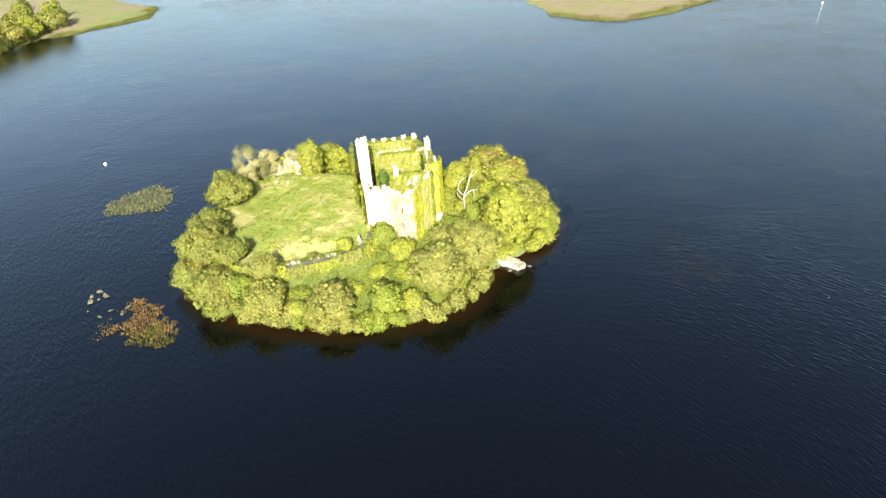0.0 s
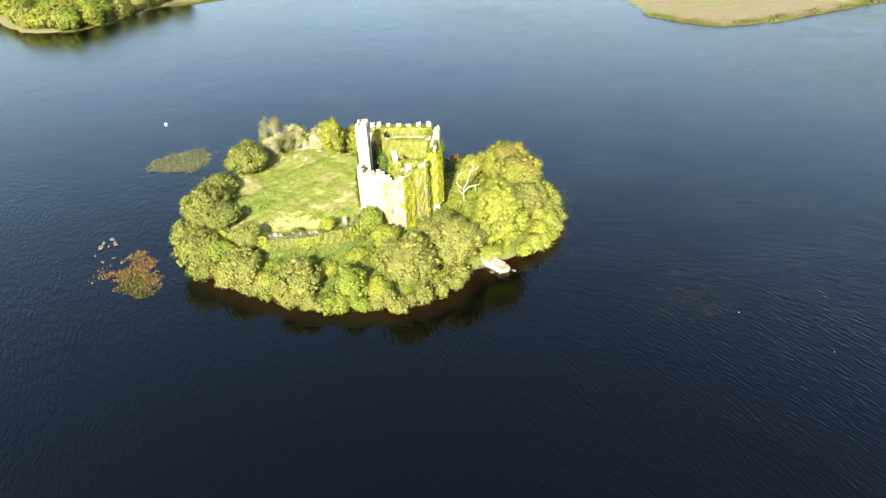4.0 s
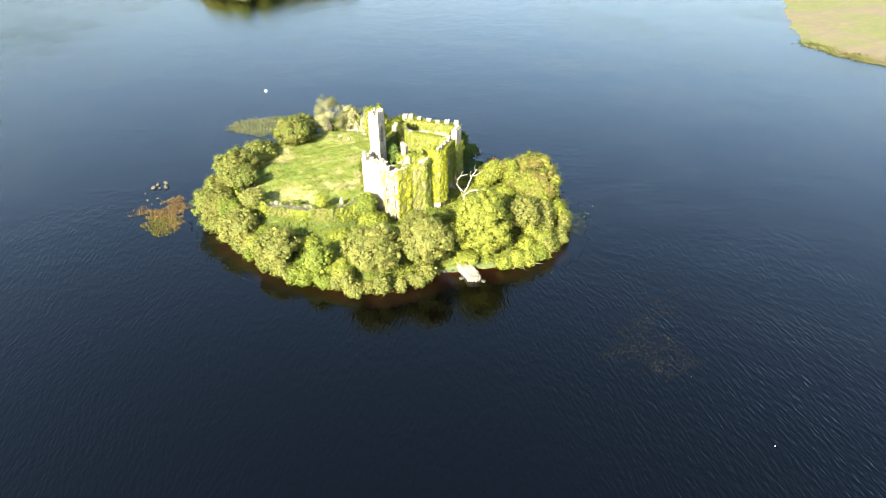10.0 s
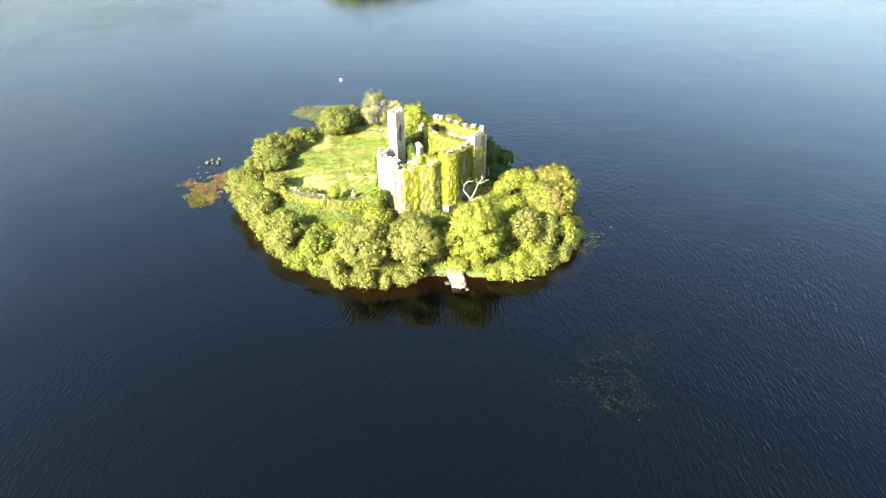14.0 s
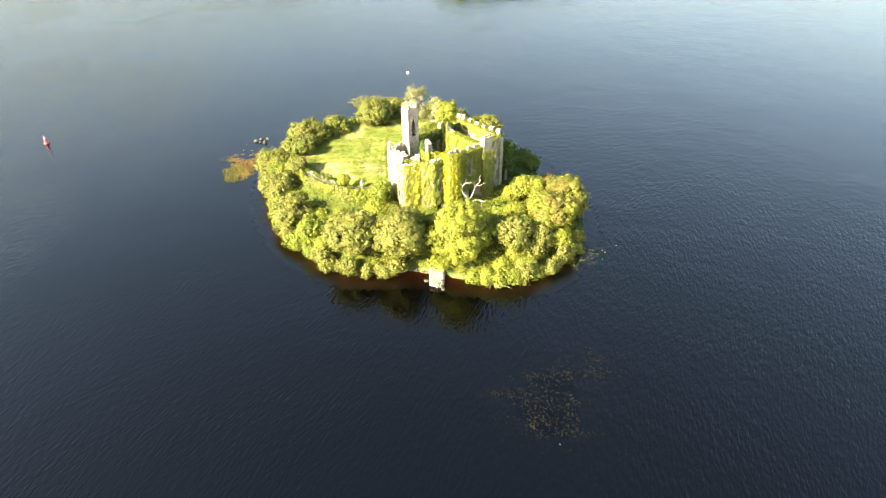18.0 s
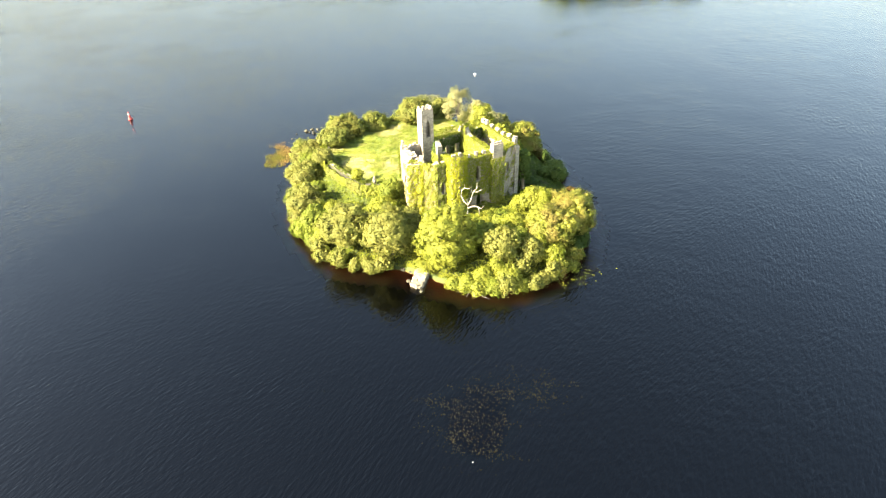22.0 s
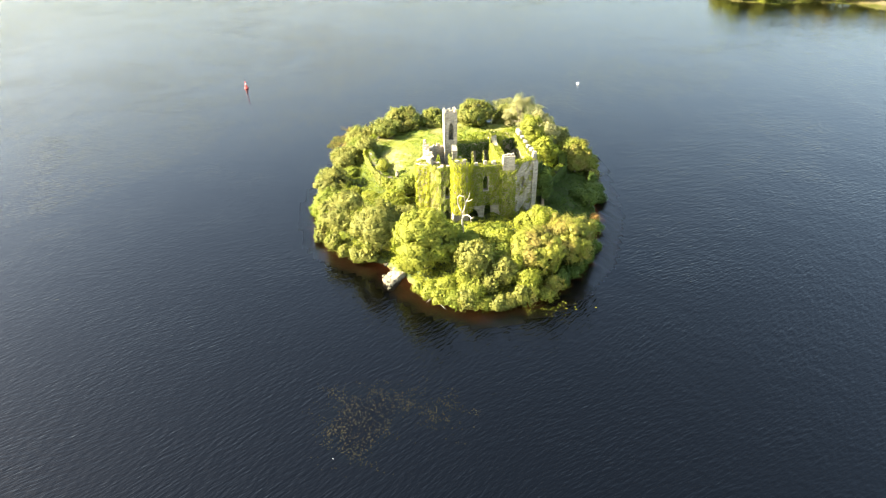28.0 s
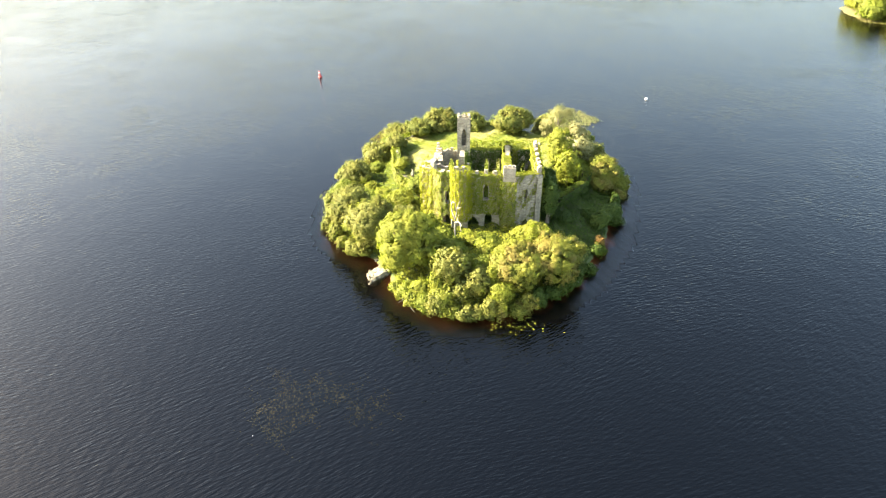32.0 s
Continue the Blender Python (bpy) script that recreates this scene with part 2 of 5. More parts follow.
def quads(name, co, mat, soft=None):
    """A mesh of loose quads from an array of n x 4 x 3; soft: one shading direction for each quad."""
    n = len(co)
    me = bpy.data.meshes.new(name)
    me.vertices.add(4 * n)
    me.vertices.foreach_set("co", np.asarray(co, dtype=np.float32).ravel())
    me.loops.add(4 * n)
    me.loops.foreach_set("vertex_index", np.arange(4 * n, dtype=np.int32))
    me.polygons.add(n)
    me.polygons.foreach_set("loop_start", np.arange(0, 4 * n, 4, dtype=np.int32))
    me.materials.append(mat)
    me.update(calc_edges=True)
    if soft is not None:
        me.polygons.foreach_set("use_smooth", np.ones(n, dtype=bool))
        me.normals_split_custom_set_from_vertices(np.repeat(soft, 4, axis=0))
    return me


def unit(v):
    return v / np.maximum(np.linalg.norm(v, axis=-1, keepdims=True), 1e-9)


def leaves(rng, pos, nor, size, mat, name, jitter=0.8, droop=0.0):
    """Small pointed quads at pos, facing nor more or less."""
    n = len(pos)
    nn = unit(nor + rng.normal(0, jitter, (n, 3)) * 0.7)
    ref = unit(rng.normal(0, 1, (n, 3)))
    a = unit(np.cross(nn, ref))
    if droop:
        a = unit(a + np.array([0, 0, -droop]))
    b = unit(np.cross(nn, a))
    s = size * rng.uniform(0.6, 1.35, (n, 1))
    w = s * rng.uniform(0.42, 0.7, (n, 1))
    bend = nn * s * rng.uniform(-0.15, 0.25, (n, 1))
    co = np.stack([pos - a * s * 0.5, pos + b * w * 0.5 + bend, pos + a * s * 0.5, pos - b * w * 0.5 + bend], axis=1)
    facing = np.cross(co[:, 2] - co[:, 0], co[:, 1] - co[:, 3])
    flip = np.sum(facing * nor, axis=1) > 0
    co[flip] = co[flip][:, ::-1]
    return quads(name, co, mat, unit(unit(nor) + 0.46 * nn))


BALL = bmesh.new()
bmesh.ops.create_icosphere(BALL, subdivisions=1, radius=1)
BALL_V = np.array([q.co[:] for q in BALL.verts])
BALL_F = np.array([[q.index for q in f.verts] for f in BALL.faces])
BALL.free()


def bough_mass(rng, centres, radii, mat, name):
    """The close inner foliage of each bough, under its outer leaves."""
    k = len(centres)
    v = BALL_V[None] * (radii[:, None, None] * rng.uniform(0.55, 1.15, (k, len(BALL_V), 1))) * np.array([1, 1, 0.8]) + centres[:, None]
    f = BALL_F[None] + (np.arange(k) * len(BALL_V))[:, None, None]
    v = v.reshape(-1, 3)
    me = mesh_from(name, v.tolist(), f.reshape(-1, 3).tolist(), mat)
    me.polygons.foreach_set("use_smooth", [True] * len(me.polygons))
    return me


def tube(bm, pts, radii, sides=7):
    rings = []
    for i, p in enumerate(pts):
        p = Vector(p)
        d = (Vector(pts[min(i + 1, len(pts) - 1)]) - Vector(pts[max(i - 1, 0)])).normalized()
        q = d.to_track_quat("Z", "Y")
        rings.append([bm.verts.new(p + q @ Vector((radii[i] * math.cos(k * math.tau / sides), radii[i] * math.sin(k * math.tau / sides), 0))) for k in range(sides)])
    for r0, r1 in zip(rings, rings[1:]):
        for k in range(sides):
            bm.faces.new((r0[k], r0[(k + 1) % sides], r1[(k + 1) % sides], r1[k]))
    bm.faces.new(rings[0][::-1])
    bm.faces.new(rings[-1])


def loft(bm, profile, sides=24):
    """A turned form from a list of (radius, height)."""
    rings = [[bm.verts.new((r * math.cos(k * math.tau / sides), r * math.sin(k * math.tau / sides), z)) for k in range(sides)] for r, z in profile]
    for r0, r1 in zip(rings, rings[1:]):
        for k in range(sides):
            bm.faces.new((r0[k], r0[(k + 1) % sides], r1[(k + 1) % sides], r1[k]))
    bm.faces.new(rings[0][::-1])
    bm.faces.new(rings[-1])


# ---- the island's ground, the lake bed and the water ----
SHORELINE = np.array([(-20, 124.5), (-14, 122.8), (-8, 121.8), (-1, 120.2), (6, 117), (13, 113.5), (19, 107.5), (22, 102), (22.8, 97), (22.8, 92.5),
                      (19.5, 87.5), (16, 84.5), (12, 82), (9, 80), (6.5, 76), (3.5, 72.6), (-1, 70.8), (-6, 70.3), (-11, 70.2), (-16, 70.6), (-21, 72.2),
                      (-28, 74.8), (-34, 78.5), (-38, 84), (-40, 91), (-40.5, 99), (-39, 108), (-35.5, 115), (-30, 120.5), (-25, 123.5)], dtype=float)
MEADOW = np.array([(-29.5, 80.6), (-26, 79.6), (-22.5, 79.5), (-18, 80.4), (-14.5, 81.0), (-11, 82.0), (-9.4, 85), (-9, 89), (-10, 107), (-14, 110),
                   (-24, 112.5), (-31, 111), (-36, 104), (-36.5, 97), (-34, 89), (-32, 83)], dtype=float)


def inside_depth(poly, x, y):
    """Distance to a closed outline, positive within."""
    best, odd = np.full(x.shape, 1e9), np.zeros(x.shape, bool)
    for (ax, ay), (bx, by) in zip(poly, np.roll(poly, -1, axis=0)):
        dx, dy = bx - ax, by - ay
        t = np.clip(((x - ax) * dx + (y - ay) * dy) / (dx * dx + dy * dy), 0, 1)
        best = np.minimum(best, np.hypot(x - ax - t * dx, y - ay - t * dy))
        cross = ((ay > y) != (by > y)) & (x < (bx - ax) * (y - ay) / (by - ay + 1e-12) + ax)
        odd ^= cross
    return np.where(odd, best, -best)


def lump(x, y, f, seed):
    return (np.sin(x * f + seed) * np.cos(y * f * 1.13 + seed * 2.1) + 0.5 * np.sin(x * f * 2.3 - y * f * 1.7 + seed * 3.3) + 0.3 * np.cos(y * f * 3.9 + x * f * 1.1 + seed)) / 1.8


def ground_z(x, y):
    x, y = np.asarray(x, float), np.asarray(y, float)
    d = inside_depth(SHORELINE, x, y) + 0.7 * lump(x, y, 0.9, 1.0)
    d = np.where(d < 0, d * (1 + 1.2 * np.clip((y - 92) / 18, 0, 1)), d)
    z = np.where(d > 0, 2.9 * (1 - np.exp(-np.maximum(d, 0) / 3.6)), -5.0 * (1 - np.exp(np.minimum(d, 0) / 15.0)))
    z = z + np.where(d > 0, 0.25 * lump(x, y, 0.5, 4.0) * np.clip(d / 3, 0, 1), 0)
    bank = 4.9 + 0.85 * inside_depth(MEADOW, x, y) + 0.35 * lump(x, y, 0.8, 7.0)
    z = np.where((d > 1.0) & (y < 92), np.maximum(z, np.minimum(bank, 4.9)), z)
    m = np.clip((inside_depth(MEADOW, x, y) + 0.9) / 0.9, 0, 1)
    m = m * m * (3 - 2 * m)
    dm = inside_depth(MEADOW, x, y)
    hollow = 1.7 * np.exp(-((dm - 1.9) / 2.3) ** 2) * np.clip((x + 28) / 5, 0, 1) * np.clip((-12.5 - x) / 3, 0, 1) * (y < 92)
    tussock = 0.16 * np.abs(lump(x, y, 1.1, 5.0)) + 0.08 * lump(x, y, 2.4, 8.0)
    return z * (1 - m) + (5.6 + 0.22 * lump(x, y, 0.35, 2.0) + tussock - hollow) * m


def grid_sheet(name, x0, x1, y0, y1, step, zfun, mat, smooth=True):
    nx, ny = int(round((x1 - x0) / step)) + 1, int(round((y1 - y0) / step)) + 1
    gx, gy = np.meshgrid(np.linspace(x0, x1, nx), np.linspace(y0, y1, ny))
    co = np.stack([gx.ravel(), gy.ravel(), zfun(gx, gy).ravel()], axis=1)
    i = (np.arange(ny - 1)[:, None] * nx + np.arange(nx - 1)[None, :]).ravel()
    f = np.stack([i, i + 1, i + nx + 1, i + nx], axis=1)
    me = mesh_from(name, co.tolist(), f.tolist(), mat)
    if smooth:
        me.polygons.foreach_set("use_smooth", [True] * len(me.polygons))
    return me


BX0, BX1, BY0, BY1 = -110.0, 90.0, 10.0, 170.0


def sheet_z(x, y):
    z = ground_z(x, y)
    edge = np.minimum.reduce([x - BX0, BX1 - x, y - BY0, BY1 - y])
    k = np.clip(edge / 12, 0, 1)
    return z * k - 5.0 * (1 - k)


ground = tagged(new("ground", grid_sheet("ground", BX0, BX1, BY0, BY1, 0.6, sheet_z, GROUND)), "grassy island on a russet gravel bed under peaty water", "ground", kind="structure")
o = 2600.0
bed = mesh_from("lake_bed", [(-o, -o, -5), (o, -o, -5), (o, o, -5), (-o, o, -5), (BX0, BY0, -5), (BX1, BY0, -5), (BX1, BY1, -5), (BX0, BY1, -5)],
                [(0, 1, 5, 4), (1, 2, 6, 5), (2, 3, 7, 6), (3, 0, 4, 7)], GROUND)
tagged(new("lake_bed", bed), "silt bed of the lake, blackened for light lost in peaty water", "ground", kind="structure")


def water_sheet():
    """One level sheet out to the horizon; close to the island it is shallow and clear."""
    xs = [-o, *np.arange(-54, 37, 1.0).tolist(), o]
    ys = [-o, *np.arange(56, 137, 1.0).tolist(), o]
    nx = len(xs)
    verts = [(x, y, 0.0) for y in ys for x in xs]
    faces = [(j * nx + i, j * nx + i + 1, (j + 1) * nx + i + 1, (j + 1) * nx + i) for j in range(len(ys) - 1) for i in range(nx - 1)]
    me = mesh_from("water", verts, faces, DEEP)
    me.materials.append(WATER)
    mid = np.array([np.mean([verts[k][:2] for k in f], axis=0) for f in faces])
    size = np.array([verts[f[2]][0] - verts[f[0]][0] + verts[f[2]][1] - verts[f[0]][1] for f in faces])
    shallow = inside_depth(SHORELINE, mid[:, 0], mid[:, 1]) > -5.0
    me.polygons.foreach_set("material_index", (shallow & (size < 3)).astype(np.int32))
    return me


tagged(new("water", water_sheet()), "dark rippled peaty lake water", "water", kind="structure")


# ---- trees and shrubs ----
def crown_points(rng, c, rx, ry, rz, n, clump=0.24, low=-0.75, lumps=None, hang=0.0, tuft=0.29):
    """Leaf places and directions: boughs on a lobed crown, sprays on the boughs, leaves on the sprays. hang: boughs droop."""
    k = lumps or int(40 + 78 * (rx + ry) / 2)
    d = unit(rng.normal(0, 1, (k, 3)))
    d[:, 2] = np.where(d[:, 2] < low, -d[:, 2], d[:, 2])
    lobes = unit(rng.normal(0, 1, (9, 3)) + np.array([0, 0, 0.35]))
    swell = np.max(d @ lobes.T, axis=1, keepdims=True)
    rad = rng.uniform(0.64, 0.90, (k, 1)) + 0.36 * np.clip((swell - 0.70) / 0.30, 0, 1) ** 1.5
    size = np.array([rx, ry, rz])
    cc = d * rad * size * 0.93
    cr = (0.28 + clump * 0.60 * (rx + ry + rz) / 3) * rng.uniform(0.3, 1.0, k) ** 0.8 * 0.98
    axis = unit(d + rng.normal(0, 0.25, (k, 3)) + np.array([0, 0, 0.45 - 1.6 * hang]))
    m = max(12, n // 12)
    pick = rng.choice(k, m * 2, p=cr ** 2 / np.sum(cr ** 2))
    dn = unit(rng.normal(0, 1, (m * 2, 3)) + axis[pick] * 0.75)
    depth = 1.10 - 0.40 * rng.random((m * 2, 1)) ** 1.6
    along = np.clip(np.sum(dn * axis[pick], axis=1, keepdims=True), 0, 1) ** 3
    p = cc[pick] + cr[pick][:, None] * (dn * depth * np.array([1, 1, 0.75]) + axis[pick] * along * (0.55 + 1.3 * hang))
    bury = np.zeros(len(p), int)
    for i in range(k):
        bury += np.linalg.norm(p - cc[i], axis=1) < cr[i] * 0.68
    keep = np.flatnonzero(bury <= 1)[:m]
    p, dn, ax = p[keep], dn[keep], axis[pick[keep]]
    out = unit(p / size ** 2)
    way = unit(0.42 * dn + 0.30 * ax + 0.85 * out + np.array([0, 0, 0.15]) + rng.normal(0, 0.16, dn.shape))
    each = 13
    q = np.repeat(p, each, axis=0)
    w = np.repeat(way, each, axis=0)
    off = rng.normal(0, tuft, q.shape)
    off -= w * np.sum(off * w, axis=1, keepdims=True) * 0.45
    lie = np.linalg.norm(off, axis=1, keepdims=True)
    q = q + off - w * lie * 0.55
    return q + np.array(c), unit(w + 0.38 * off / (lie + 0.1)), cc + np.array(c), cr


def trunk_mesh(rng, base, top, r, tips, sides=7):
    bm = bmesh.new()
    base, top = Vector(base), Vector(top)
    pts, rad = [], []
    for i in range(6):
        f = i / 5
        w = Vector((rng.normal(0, 0.12), rng.normal(0, 0.12), 0)) * (f > 0)
        pts.append(base.lerp(top, f) + w)
        rad.append(r * (1.25 - 0.85 * f))
    tube(bm, pts, rad, sides)
    for t in tips:
        f = rng.uniform(0.35, 0.85)
        s = base.lerp(top, f)
        e = Vector(t)
        mid = s.lerp(e, 0.5) + Vector((rng.normal(0, 0.2), rng.normal(0, 0.2), 0.3))
        tube(bm, [s, mid, e], [r * 0.5 * (1.1 - f), r * 0.3, 0.02], 5)
    return bm


def plant(kind, x, y, top, r, mat, label, seed, ry=None, n=None, leaf=0.27, low=-0.75, clump=0.24, group="", bottom=None, lumps=None, hang=0.0, dense=True):
    rng = np.random.default_rng(seed)
    ry = ry or r
    zb = float(ground_z(x, y))
    zb = max(zb, -0.3)
    bottom = zb + (0.2 if bottom is None else bottom)
    rz = max((top - bottom) / 2, 0.6)
    c = (x, y, top - rz)
    reach = 0.98 if mat is LEAF_HEDGE else REACH
    r, ry, rz = r * reach, ry * reach, rz * (reach + 0.03)
    n = n or int(255 * (r * ry + (r + ry) * rz * 0.9) * (0.30 / leaf) ** 1.6)
    root = tagged(new(kind), label, "tree" if kind == "tree" else "shrub", group)
    root.location = (x, y, zb)
    shift = np.array([x, y, zb])
    pos, nor, cc, cr = crown_points(rng, c, r, ry, rz, n, clump, low, lumps, hang)
    pos[:, 2] = np.maximum(pos[:, 2], 0.12 + 0.15 * rng.random(len(pos)))
    part("crown", leaves(rng, pos - shift, nor, leaf, mat, "crown", 0.36, hang), root)
    if dense:
        core = unit(rng.normal(0, 1, (14, 3))) * 0.44 * np.array([r, ry, rz]) + np.array(c)
        low_c = np.concatenate([cc, core]) - shift
        low_r = np.concatenate([cr * 0.80, np.full(len(core), 0.36 * min(r, ry, rz))])
        low_c[:, 2] = np.maximum(low_c[:, 2], 0.15 + low_r - min(zb, 0))
        part("inner_foliage", bough_mass(rng, low_c, low_r, mat, "inner_foliage"), root)
    tips = cc[rng.choice(len(cc), 7, replace=False)] - shift
    tips = [t for t in tips if t[2] > 0.6]
    me = from_bm("trunk", trunk_mesh(rng, (0, 0, -0.3), (0.2, 0.1, max(0.8, c[2] - zb + rz * 0.4)), 0.09 + 0.028 * (top - zb), tips), BARK)
    part("trunk" if kind == "tree" else "stem", me, root)
    return root


REACH = 0.92  # boughs and sprays add the rest of the radius
SHORE_LABEL = "round-crowned olive-green willow leaning over the lake's edge"
T = [
    # x, y, top, radius, material, label
    (-33.4, 78.8, 6.2, 4.4, LEAF_HEDGE, SHORE_LABEL),
    (-25.4, 74.6, 5.8, 3.5, LEAF_OLIVE, SHORE_LABEL),
    (-15.4, 71.6, 6.2, 3.4, LEAF_OLIVE, SHORE_LABEL),
    (-7.8, 70.8, 6.0, 2.6, LEAF_GREEN, "narrow bright green alder on the shore"),
    (0.3, 74.0, 9.2, 4.4, LEAF_OLIVE, "broad olive-green alder with a dense round crown"),
    (6.8, 79.4, 10.2, 4.3, LEAF_OLIVE, "rounded alder with dark gaps between its boughs"),
    (13.3, 86.4, 11.4, 4.9, LEAF_YELLOW, "bright yellow-green sycamore beside the stone landing"),
    (16.8, 103.0, 8.6, 4.8, LEAF_AUTUMN, "large spreading sycamore with leaves turning russet"),
    (14.0, 109.0, 8.8, 5.0, LEAF_AUTUMN, "large spreading sycamore with leaves turning russet"),
    (7.6, 106.6, 7.2, 2.6, LEAF_YELLOW, "small pointed yellow-green tree near the castle corner"),
    (-35.8, 87.4, 9.2, 4.2, LEAF_HEDGE, "dense hawthorn hedge tree along the meadow"),
    (-31.2, 82.8, 8.8, 2.8, LEAF_HEDGE, "hawthorn with a few orange leaves"),
    (-36.4, 94.2, 8.4, 3.4, LEAF_HEDGE, "dense hawthorn hedge tree along the meadow"),
    (-34.3, 103.4, 10.3, 4.3, LEAF_HEDGE, "rounded ash tree in full leaf on the meadow's edge"),
    (-20.4, 112.4, 12.2, 2.6, LEAF_YELLOW, "upright ivy-grown tree with yellow-green leaves"),
    (-17.2, 121.0, 7.4, 3.2, LEAF_AUTUMN, "shore tree with russet tips to its leaves"),
    (-15.0, 114.0, 9.6, 2.8, LEAF_IVY, "ivy-covered tree behind the castle"),
    (17.9, 93.6, 8.0, 3.1, LEAF_OLIVE, "dead tree smothered by a hanging cloak of ivy"),
    (20.0, 97.6, 6.0, 2.2, LEAF_OLIVE, "leaning thorn draped with ivy"),
]
for i, (x, y, top, r, mat, label) in enumerate(T):
    plant("tree", x, y, top, r, mat, label, 100 + i, group="trees on the island", hang=0.9 if "ivy" in label and (x > 0 or y > 113) else 0.0)
S = [
    (-39.0, 84.5, 5.0, 2.6, LEAF_HEDGE), (-39.5, 91.0, 6.0, 2.8, LEAF_HEDGE), (-39.6, 98.0, 5.6, 2.6, LEAF_HEDGE), (-37.0, 110.8, 8.2, 3.0, LEAF_OLIVE),
    (-32.0, 118.0, 6.5, 3.2, LEAF_GREEN), (-25.5, 120.0, 6.5, 3.0, LEAF_OLIVE), (-24.4, 117.4, 8.4, 2.4, LEAF_PALE), (-14.6, 120.4, 4.6, 2.0, LEAF_AUTUMN),
    (-6.5, 121.3, 3.2, 2.1, LEAF_DEEP_SHADE), (-29.8, 77.6, 6.0, 2.4, LEAF_GREEN), (-20.6, 75.4, 3.6, 1.7, LEAF_GREEN), (-20.8, 72.8, 3.6, 1.8, LEAF_AUTUMN),
    (-12.2, 75.6, 3.4, 1.5, LEAF_IVY), (-4.0, 77.8, 4.4, 2.0, LEAF_IVY), (-3.6, 71.4, 4.0, 1.8, LEAF_YELLOW), (-8.4, 78.6, 4.0, 1.6, LEAF_IVY),
    (-4.4, 82.6, 5.8, 2.4, LEAF_IVY), (-7.4, 85.6, 7.4, 2.2, LEAF_GREEN), (0.6, 81.0, 5.6, 2.2, LEAF_GREEN), (2.6, 84.2, 6.6, 2.6, LEAF_OLIVE), (4.2, 88.2, 6.0, 2.2, LEAF_GREEN),
    (21.4, 92.6, 3.8, 2.0, LEAF_YELLOW), (15.6, 98.0, 5.6, 2.6, LEAF_GREEN), (21.0, 101.2, 4.6, 2.0, LEAF_IVY),
    (12.4, 93.0, 6.4, 2.6, LEAF_GREEN), (9.2, 99.0, 5.2, 2.4, LEAF_GREEN), (12.6, 99.0, 6.4, 2.2, LEAF_IVY), (6.6, 104.6, 5.6, 2.0, LEAF_IVY),
    # The darkest shrubs here, north of the castle, carry its shade in their colour.
    (20.0, 89.0, 3.6, 1.8, LEAF_IVY), (11.0, 89.6, 5.6, 2.0, LEAF_YELLOW), (8.6, 91.4, 6.2, 1.8, LEAF_GREEN), (7.6, 96.0, 4.6, 1.8, LEAF_IVY), (7.4, 111.0, 3.8, 2.0, LEAF_DEEP_SHADE), (0.2, 109.2, 11.0, 1.3, LEAF_DEEP_SHADE), (-1.8, 109.6, 9.0, 1.5, LEAF_DEEP_SHADE), (-5.0, 109.4, 9.5, 1.6, LEAF_DEEP_SHADE), (-9.0, 109.6, 9.0, 1.8, LEAF_DEEP_SHADE),
    (-1.4, 112.6, 3.4, 1.5, LEAF_DEEP_SHADE), (-4.0, 117.2, 3.6, 1.5, LEAF_DEEP_SHADE), (-1.6, 118.8, 4.2, 1.9, LEAF_DEEP_SHADE), (-20.6, 121.4, 6.6, 2.6, LEAF_AUTUMN), (-37.6, 99.6, 6.0, 2.4, LEAF_HEDGE), (-29.6, 116.8, 9.4, 2.8, LEAF_PALE), (-25.3, 79.0, 7.8, 2.2, LEAF_OLIVE),
]
for i, (x, y, top, r, mat) in enumerate(S):
    plant("shrub", x, y, top, r, mat, "tangled ivy-draped shrub on the overgrown bank", 300 + i, group="shrubs on the island", low=-0.4, hang=0.7 if x > 14 else 0.0)

FRINGE = [LEAF_GREEN, LEAF_IVY, LEAF_YELLOW, LEAF_GREEN]
rng = np.random.default_rng(21)
for (ax, ay), (bx, by) in zip(SHORELINE, np.roll(SHORELINE, -1, axis=0)):
    L = math.hypot(bx - ax, by - ay)
    for f in np.arange(0.9, L, 1.9):
        x, y = ax + (bx - ax) * f / L, ay + (by - ay) * f / L
        if (8.0 < x < 15.5 and y < 86) or (-14 < x < 13 and y > 110 and rng.random() < 0.6):
            continue
        near = min(T, key=lambda t: math.hypot(x - t[0], y - t[1]) - t[3])
        under = math.hypot(x - near[0], y - near[1]) - near[3] < 1.2
        r = rng.uniform(0.9, 1.7)
        ox, oy = (by - ay) / L, -(bx - ax) / L
        back = rng.uniform(0.2, 1.1)
        # North shore shrubs get the leaf colour darkened for shade.
        mat = LEAF_DEEP_SHADE if y > 106 and x > -12 else near[4] if under or rng.random() < 0.5 else FRINGE[int(rng.integers(4))]
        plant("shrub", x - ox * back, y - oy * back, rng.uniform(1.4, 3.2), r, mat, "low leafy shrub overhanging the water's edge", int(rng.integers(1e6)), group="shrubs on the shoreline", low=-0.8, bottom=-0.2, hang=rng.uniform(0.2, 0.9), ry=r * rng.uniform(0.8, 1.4))


